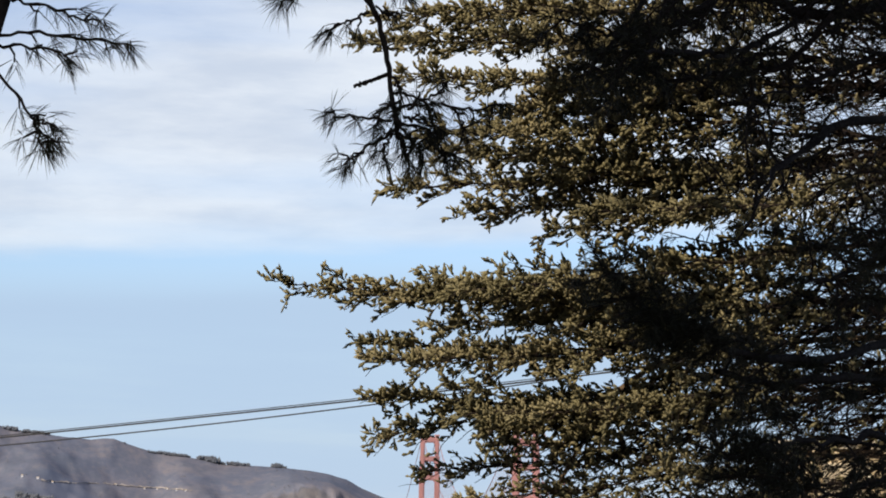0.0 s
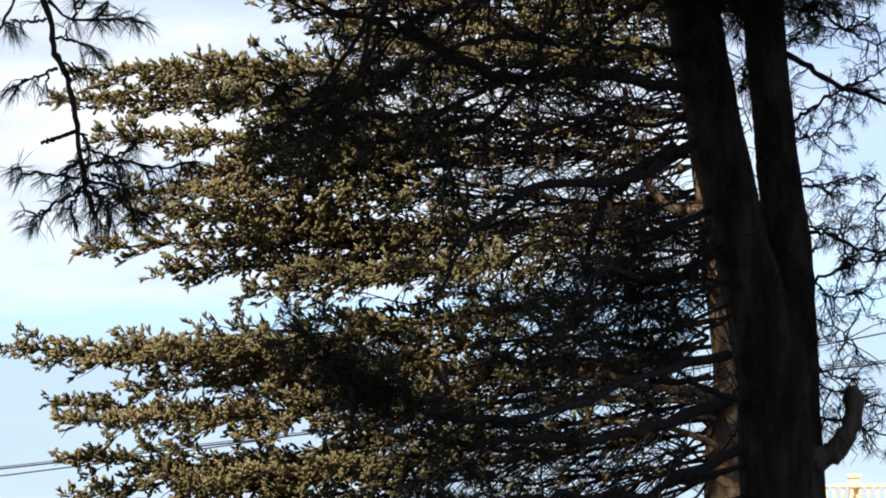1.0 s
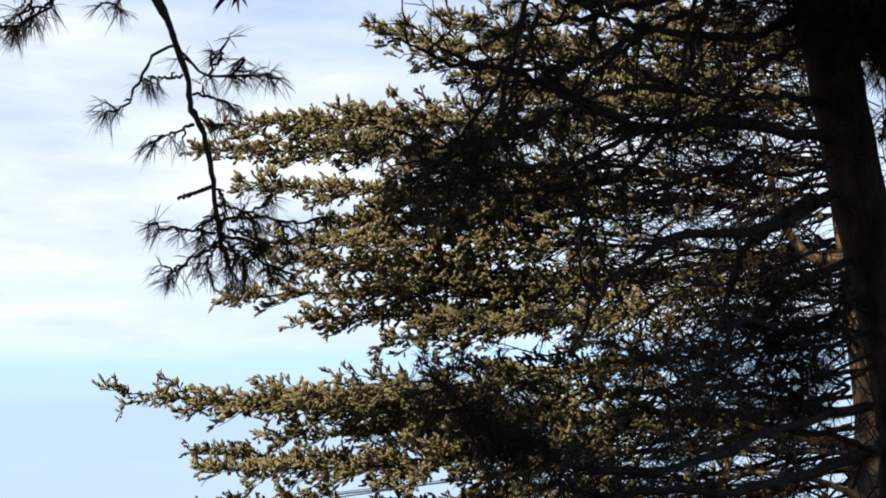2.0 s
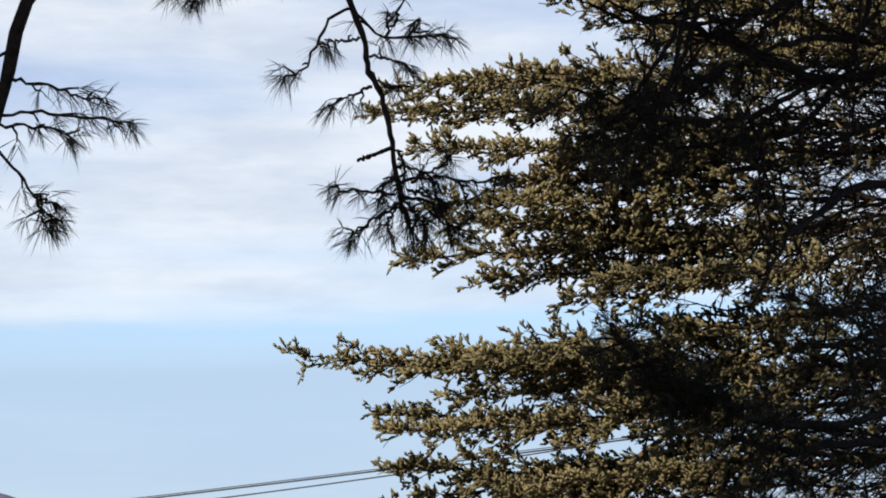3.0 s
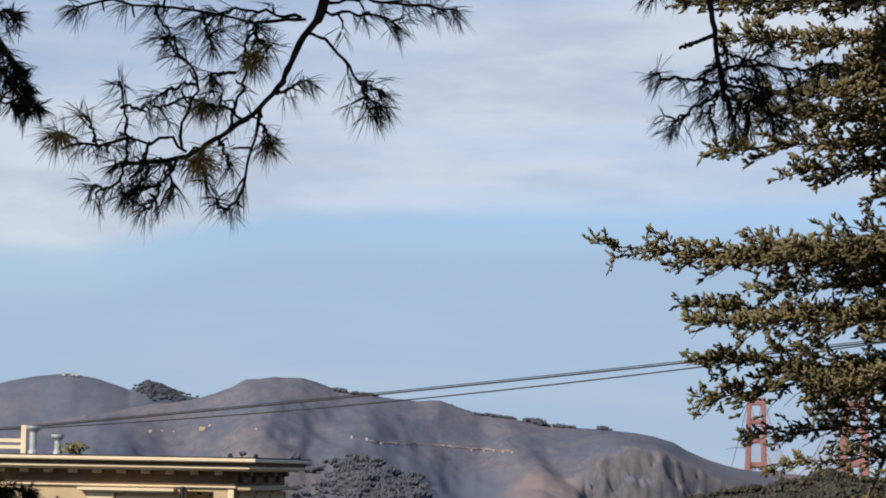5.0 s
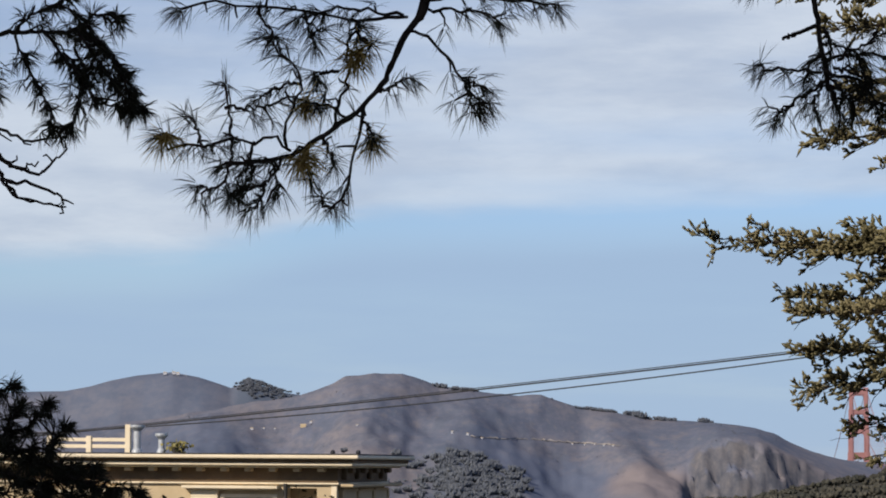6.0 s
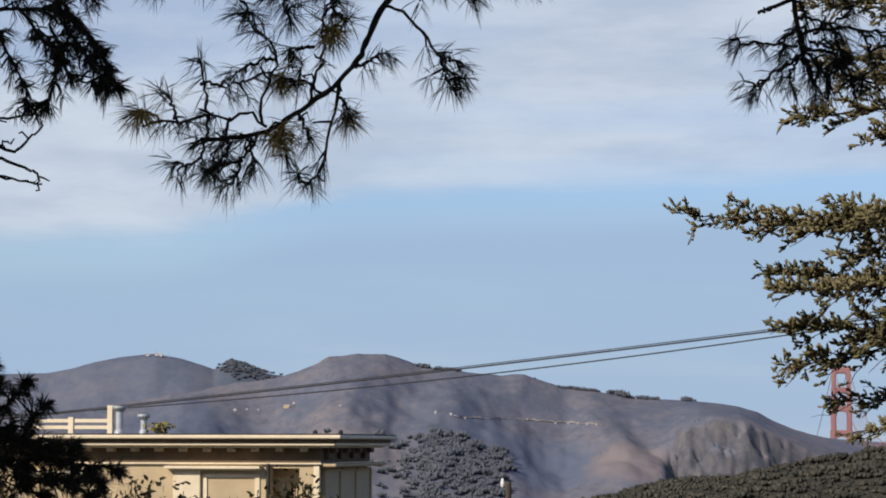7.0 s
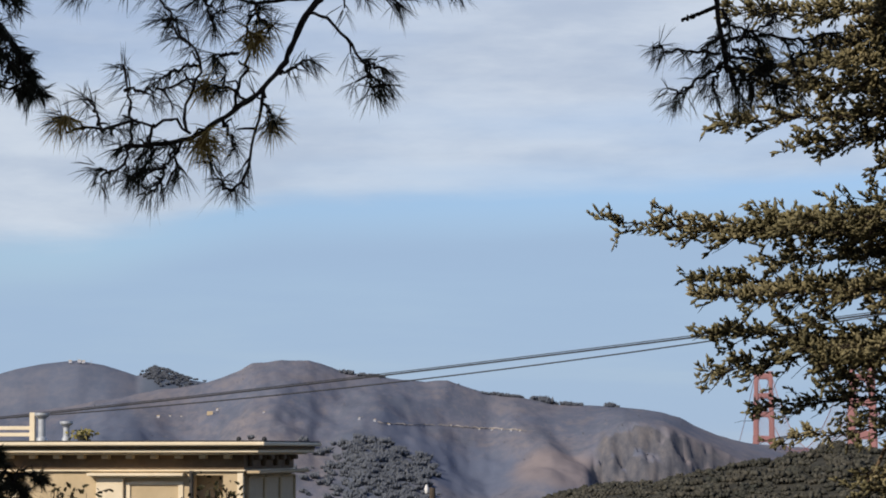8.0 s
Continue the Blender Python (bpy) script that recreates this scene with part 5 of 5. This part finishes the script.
    ob = wood.mesh("crown", [PINE_BARK], tree, foot)
    leaf.mesh("needles", [PINE], ob).data.transform(Matrix.Translation(-foot))


near_pine()


# ---- the house below the slope ----
def house():
    turn = radians(-9.5)
    at = Vector((-2.44, 50.0, ground_z(-2.44, 50.0) - 1.0))
    top = thing("house", at, "cream stucco house with a bracketed cornice and flat roof", "house")
    top.rotation_euler = (0, 0, turn)
    z0, W, D = 0.0, 11.0, 5.0
    zc = EYE[2] - at.z  # eye level above the house's foot

    def h(e):
        return zc + (e + 1.5) * 50.0 / F

    part("front_wall", boxed((-W, -0.98, 0, 0.25, z0, h(-36)), (-0.39, 0, 0, 0.25, z0, h(-36)), (-0.98, -0.39, 0, 0.25, h(-46), h(-36))), STUCCO, top)
    part("side_wall", boxed((-0.25, 0, 0.25, D, z0, h(-36))), STUCCO, top)
    part("back_wall", boxed((-W, -0.25, D - 0.25, D, z0, h(-36)), (-W, -W + 0.25, 0.25, D - 0.25, z0, h(-36))), STUCCO, top)
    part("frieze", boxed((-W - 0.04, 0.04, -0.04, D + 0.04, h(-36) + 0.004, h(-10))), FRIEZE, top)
    part("frieze_band", boxed((-W - 0.07, 0.07, -0.07, D + 0.07, h(-39.5), h(-36) - 0.002), bevel=0.01), TRIM, top)
    # cornice: stepped mouldings; the cove's colour holds the shade between the bands
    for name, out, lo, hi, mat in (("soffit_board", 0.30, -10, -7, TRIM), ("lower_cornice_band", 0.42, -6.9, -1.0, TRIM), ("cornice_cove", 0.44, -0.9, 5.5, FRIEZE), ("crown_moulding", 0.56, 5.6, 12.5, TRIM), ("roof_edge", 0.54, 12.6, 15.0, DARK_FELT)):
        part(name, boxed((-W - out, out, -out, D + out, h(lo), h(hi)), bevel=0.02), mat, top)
    for k in range(24):
        x = -0.26 - 0.495 * k
        if x > -W:
            part("bracket", boxed((x - 0.07, x + 0.07, -0.26, -0.041, h(-17), h(-10.1)), bevel=0.015), STUCCO, top)
    # brackets on the shaded side get the darkened brown, those in front stucco
    for k in range(4):
        y = 0.55 + 1.25 * k
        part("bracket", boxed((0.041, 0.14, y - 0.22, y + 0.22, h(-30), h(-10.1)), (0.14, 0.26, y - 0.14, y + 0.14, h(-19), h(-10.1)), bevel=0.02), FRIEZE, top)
    part("roof", boxed((-W, 0, 0, D, h(12), h(14.9))), DARK_FELT, top)
    part("corner_board", boxed((-0.10, 0.02, -0.02, 0.10, z0, h(-39.6)), bevel=0.008), TRIM, top)

    def window(x0, x1, e0, e1, hood=True):
        pane = part("window", boxed((x0 + 0.08, x1 - 0.08, 0.04, 0.07, h(e1) + 0.1, h(e0) - 0.05)), BLIND, top, "window with a drawn cream blind")
        part("frame", boxed((x0, x0 + 0.1, -0.03, 0.08, h(e1), h(e0)), (x1 - 0.1, x1, -0.03, 0.08, h(e1), h(e0)), (x0 + 0.1, x1 - 0.1, -0.03, 0.08, h(e0) - 0.07, h(e0)),
                            (x0 + 0.1, x1 - 0.1, -0.02, 0.06, (h(e0) + h(e1)) / 2 - 0.025, (h(e0) + h(e1)) / 2 + 0.025), bevel=0.006), TRIM, pane)
        part("sill", boxed((x0 - 0.08, x1 + 0.08, -0.14, 0.02, h(e1) - 0.08, h(e1) - 0.002), bevel=0.01), TRIM, pane)
        if hood:
            part("hood", boxed((x0 - 0.12, x1 + 0.12, -0.26, 0.0, h(e0) + 0.004, h(e0) + 0.075), (x0 - 0.06, x1 + 0.06, -0.16, 0.0, h(e0) - 0.05, h(e0)), bevel=0.01), TRIM, pane)

    # bay with a bright pilaster and a drawn blind
    window(-2.37, -1.19, -57, -190, hood=False)
    part("pilaster", boxed((-2.95, -2.39, -0.10, 0.0, h(-200), h(-50.2)), bevel=0.015), TRIM, top)
    part("bay_hood", boxed((-3.10, -1.14, -0.26, 0.0, h(-47.5), h(-42)), (-3.02, -1.18, -0.16, 0.0, h(-50), h(-47.6)), bevel=0.01), TRIM, top)
    window(-6.2, -4.6, -57, -190)
    # recess by the corner
    part("recess_panel", boxed((-1.1, -0.3, 0.42, 0.5, z0, h(-40))), STUCCO, top)
    part("drainpipe", lathe([(0.04, z0), (0.04, h(-38))], 10, (-1.02, -0.06)), DARK_FELT, top)
    # side: sill course and a run of windows
    part("sill_course", boxed((0.075, 0.36, -0.02, D + 0.2, h(-44), h(-38)), bevel=0.02), STUCCO, top)
    for k in range(3):
        y = 0.25 + 1.6 * k
        pane = part("side_window", boxed((0.01, 0.05, y + 0.1, y + 1.5, h(-190), h(-52))), BLIND, top)
        part("frame", boxed((0.0, 0.09, y, y + 0.1, h(-190), h(-50)), (0.0, 0.09, y + 1.5, y + 1.6, h(-190), h(-50)), (0.0, 0.09, y + 0.1, y + 1.5, h(-52), h(-47)), bevel=0.008), STUCCO, pane)

    # roof furniture: each stands on the roof as a thing of its own
    def on_roof(b, dy, name, label, category):
        x = (b - (-217)) * 50 / F / math.cos(turn)
        ob = thing(name, at, label, category)
        local = Matrix.Rotation(turn, 4, "Z") @ Vector((x, dy, h(14.9)))
        ob.location = at + Vector((local.x, local.y, local.z))
        ob.rotation_euler = (0, 0, turn)
        return ob

    for b, tall, r in ((-598, 0.57, 0.075), (-553, 0.40, 0.065)):
        v = on_roof(b, 0.8, "vent_pipe", "galvanised roof vent pipe with a wide cap", "vent")
        part("pipe", lathe([(r * 1.5, 0), (r * 1.4, 0.05), (r, 0.09), (r, tall - 0.13), (r * 1.25, tall - 0.11)], 16), GALVANISED, v)
        part("cap", lathe([(r * 1.1, tall - 0.105), (r * 1.7, tall - 0.075), (r * 2.05, tall - 0.045), (r * 2.05, tall)], 16), GALVANISED, v, "pale flared cap")
    rail = on_roof(-650, 0.9, "roof_railing", "pale wooden deck railing on the roof", "railing")
    for x in (-1.3, -0.46, 0.37):
        part("post", boxed((x - 0.055, x + 0.055, -0.055, 0.055, 0, 0.58 if x > 0 else 0.34), bevel=0.006), TRIM, rail)
    for z in (0.13, 0.265):
        part("rail", boxed((-1.25, 0.315, -0.025, 0.025, z - 0.038, z + 0.038), bevel=0.005), TRIM, rail)
    rng = np.random.default_rng(8)
    pot = on_roof(-522, 0.8, "potted_plant", "yellow-green plant in a pot on the roof", "plant")
    part("pot", lathe([(0.10, 0), (0.14, 0.10), (0.15, 0.11)], 12), DARK_FELT, pot)
    s = Soup()
    p = rng.normal(size=(90, 3)) * (0.12, 0.10, 0.045) + (0, 0, 0.13)
    s.blades(p, rng.normal(size=(90, 3)), np.full(90, 0.09), np.full(90, 0.05), rng)
    s.mesh("foliage", [YELLOW_LEAVES], pot)
    for b in (-217, -172):
        knob = on_roof(b, -0.35, "roof_fitting", "small dark fitting on the roof edge", "fitting")
        part("cap", lathe([(0.045, -0.003), (0.05, 0.03), (0.04, 0.06), (0.02, 0.075)], 10), CABLE, knob)


house()


def neighbour_house():
    """The cream house behind the spruce, with a balustraded roof."""
    d = 60.0
    at = sight(1840, 0, d)
    at.z = ground_z(at.x, at.y) - 0.6
    top = thing("house", at, "cream house with a balustraded flat roof behind the spruce", "house")
    top.rotation_euler = (0, 0, radians(-18))
    zc = EYE[2] - at.z

    def h(e):
        return zc + e * d / F

    x0, x1, dep = -6.3, 6.6, 9.0
    part("wall", boxed((x0, x1, 0, dep, 0, h(112))), STUCCO, top)
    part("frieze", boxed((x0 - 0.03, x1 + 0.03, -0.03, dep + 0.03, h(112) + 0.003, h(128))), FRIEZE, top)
    part("lower_cornice_band", boxed((x0 - 0.3, x1 + 0.3, -0.3, dep + 0.3, h(128) + 0.003, h(135)), bevel=0.02), TRIM, top)
    part("crown_moulding", boxed((x0 - 0.42, x1 + 0.42, -0.42, dep + 0.42, h(135) + 0.003, h(144)), bevel=0.03), TRIM, top)
    for k in range(22):
        x = x0 + 0.3 + 0.58 * k
        part("bracket", boxed((x - 0.07, x + 0.07, -0.22, -0.031, h(118), h(128)), bevel=0.015), STUCCO, top)
    for x in (-4.6, -1.6, 1.4, 4.4):
        pane = part("window", boxed((x - 0.5, x + 0.5, -0.02, 0.03, h(-10), h(96))), BLIND, top)
        part("frame", boxed((x - 0.6, x - 0.5, -0.07, 0.0, h(-10), h(102)), (x + 0.5, x + 0.6, -0.07, 0.0, h(-10), h(102)), (x - 0.5, x + 0.5, -0.07, 0.0, h(96), h(102)), bevel=0.01), TRIM, pane)
    # balustrade along the roof's edge
    for k in range(18):
        x = 2.6 + 0.22 * k
        part("baluster", lathe([(0.05, h(144) + 0.003), (0.05, h(147)), (0.03, h(150)), (0.06, h(158)), (0.035, h(167)), (0.05, h(170))], 8, (x, 0.1)), TRIM, top)
    part("balustrade_rail", boxed((2.4, x1, 0.0, 0.2, h(170) + 0.002, h(176)), bevel=0.015), TRIM, top)
    for x, e in ((3.35, 196), (4.7, 206), (5.1, 215)):
        part("roof_post", boxed((x - 0.13, x + 0.13, 0.25, 0.5, h(144) + 0.003, h(e) - 0.1), (x - 0.18, x + 0.18, 0.2, 0.55, h(e) - 0.1, h(e)), bevel=0.012), TRIM, top)


neighbour_house()


# ---- wires, poles and distant bits ----
def street_pole(b, d, e, label):
    foot = sight(b, 0, d)
    foot.z = ground_z(foot.x, foot.y) - 0.3
    tall = EYE[2] + e * d / F - foot.z
    pole = thing("utility_pole", foot, label, "pole")
    part("shaft", lathe([(0.16, 0), (0.14, tall * 0.5), (0.11, tall + 0.25)], 14), OLD_WOOD, pole)
    part("crossarm", boxed((-0.9, 0.9, -0.06, 0.06, tall - 0.35, tall - 0.22), bevel=0.01), OLD_WOOD, pole)
    return foot, tall


LEFT_POLE, RIGHT_POLE = (-1450, 76.0), (2750, 46.0)
street_pole(*LEFT_POLE, 40, "weathered wooden utility pole carrying the wires")
street_pole(*RIGHT_POLE, 600, "weathered wooden utility pole carrying the wires")
for e0, e1, sag, r in ((-22, 498, 0.42, 0.020), (-20, 503, 0.42, 0.011), (33, 596, 1.6, 0.017)):
    a, b = sight(LEFT_POLE[0], e0, LEFT_POLE[1]), sight(RIGHT_POLE[0], e1, RIGHT_POLE[1])
    s = Soup()
    s.tube([tuple(a.lerp(b, t) - Vector((0, 0, 4 * sag * t * (1 - t)))) for t in np.linspace(0, 1, 60)], [r] * 60, 0, 6)
    tagged(s.mesh("overhead_wire", [CABLE]), "black overhead wire strung between poles", "wire", "overhead wires")


def far_pole():
    foot = sight(117, 0, 240)
    foot.z = ground_z(foot.x, foot.y) - 0.3
    tall = EYE[2] - 66 * 240 / F - foot.z
    pole = thing("utility_pole", foot, "short wooden pole with a white insulator", "pole")
    part("shaft", lathe([(0.3, 0), (0.28, tall - 0.2), (0.26, tall)], 12), OLD_WOOD, pole)
    part("insulator", lathe([(0.15, tall - 0.5), (0.2, tall - 0.2), (0.1, tall + 0.3)], 10, (-0.55, 0)), WHITE, pole)
    part("bracket", boxed((-0.6, 0.0, -0.05, 0.05, tall - 0.6, tall - 0.5)), OLD_WOOD, pole)


far_pole()


def small_tree(name, b, e, d, size, label, rng, leafy=True):
    foot = sight(b, e, d)
    foot.z = ground_z(foot.x, foot.y) - 0.1
    tree = thing(name, foot, label, "bush")
    wood, leaf = Soup(), Soup()
    crown = np.array(sight(b, e, d))
    for k in range(9):
        tip = crown + rng.normal(size=3) * np.array([0.45, 0.3, 0.12]) * size
        mid = (np.array(foot) + tip) / 2 + rng.normal(size=3) * 0.15
        line = curve_through([np.array(foot) + rng.normal(size=3) * (0.1, 0.1, 0), mid, tip], 12)
        wood.tube(line, np.linspace(0.025, 0.004, 12), 0, 5)
        n = 60
        u = rng.uniform(0.62, 1, n) * 11
        p = np.array([np.array([np.interp(v, np.arange(12), line[:, c]) for c in range(3)]) for v in u]) + rng.normal(size=(n, 3)) * 0.07
        leaf.blades(p, rng.normal(size=(n, 3)) + (0, 0, 0.3), rng.uniform(0.04, 0.075, n), rng.uniform(0.018, 0.032, n), rng)
    ob = wood.mesh("stems", [TWIG], tree, foot)
    leaf.mesh("foliage", [LEAF_SHADE], ob).data.transform(Matrix.Translation(-foot))


rng = np.random.default_rng(40)
for b, e, size in ((-515, -78, 0.9), (-440, -108, 0.9), (-300, -98, 1.0), (-262, -72, 0.5), (-235, -104, 0.7), (-610, -100, 0.8)):
    small_tree("shrub", b, e, 22.0, size * 0.42, "leafy shrub growing before the house, shade put into its leaf colour", rng)


def far_building(b, q, w, tall, mat=WHITE):
    z = ground_z(b * q / F, q)
    top = thing("far_building", (b * q / F, q, z - 1), "small pale building on the far hillside", "building", "buildings on the far hills")
    part("walls", boxed((-w / 2, w / 2, -w / 3, w / 3, 0, tall + 1)), mat, top)
    bm = bmesh.new()
    r = [bm.verts.new(c) for c in ((-w / 2 - 0.4, -w / 3 - 0.4, tall + 1), (w / 2 + 0.4, -w / 3 - 0.4, tall + 1), (w / 2 + 0.4, w / 3 + 0.4, tall + 1), (-w / 2 - 0.4, w / 3 + 0.4, tall + 1), (-w / 2, 0, tall + 1 + w / 5), (w / 2, 0, tall + 1 + w / 5))]
    for f in ((0, 1, 5, 4), (2, 3, 4, 5), (0, 4, 3), (1, 2, 5), (3, 2, 1, 0)):
        bm.faces.new([r[i] for i in f])
    part("roof", bm, WHITE if mat is WHITE else STUCCO, top)


def spot(b, e, lo=3240.0, hi=4000.0):
    """Range at which the far slope shows at that sight offset."""
    q = np.arange(lo, hi, 6.0)
    z = land(np.full(len(q), float(b)), q, b * q / F, q)
    seen = (z - EYE[2]) * F / q
    k = int(np.argmax(seen >= e))
    return float(q[k]) if seen[k] >= e else hi - 20


for b, e, w, tall in ((-275, 62, 14, 6), (-262, 70, 7, 5), (-345, 58, 6, 3), (-366, 57, 9, 3), (-325, 58, 5, 3), (-12, 52, 6, 5), (15, 50, 7, 5), (40, 44, 7, 3), (200, 36, 5, 3), (222, 35, 5, 3), (240, 34, 6, 3), (256, 34, 5, 3), (272, 33, 6, 3),
                      (150, 41, 6, 3), (-180, 66, 5, 3)):
    far_building(b, spot(b, e), w * (0.6 if w > 10 else 0.5), tall * 0.5, STUCCO if w > 10 else PALE)
for b in (-521, -505, -498):
    far_building(b, 4640, 6, 3, PALE)


def hill_road():
    """A pale cut bank and track along the far slope."""
    s = Soup()
    rows = []
    for b in np.arange(20.0, 285.0, 4.0):
        q = spot(b, float(np.interp(b, [20, 70, 130, 180, 285], [47, 44, 43, 39, 33])))
        x = b * q / F
        z = ground_z(x, q)
        rows += [(x, q - 3.0, z + 0.2), (x, q + 1.0, z + 0.6), (x, q + 2.0, z + 1.9 + 0.9 * math.sin(b * 0.3) * math.sin(b * 0.11))]
    k = np.arange(len(rows) // 3 - 1)[:, None] * 3
    s.add(rows, np.concatenate([k + [0, 3, 4, 1], k + [1, 4, 5, 2]]))
    tagged(s.mesh("hill_road", [TRACK]), "pale road cut along the far hillside", "road", kind="structure")


hill_road()


def mast(b):
    q = 4640.0
    z = ground_z(b * q / F, q)
    m = thing("radio_mast", (b * q / F, q, z - 1), "thin lattice radio mast on the far hilltop", "mast")
    part("shaft", lathe([(0.5, 0), (0.3, 5), (0.2, 9)], 6), GALVANISED, m)
    for s in (-1, 1):
        bm = bmesh.new()
        bmesh.ops.create_cube(bm, size=1.0, matrix=Matrix.Translation((s * 1.6, 0, 4.4)) @ Matrix.Rotation(-s * 0.36, 4, "Y") @ Matrix.Diagonal((0.10, 0.10, 9, 1)))
        part("guy", bm, CABLE, m)


mast(-508)
mast(-484)
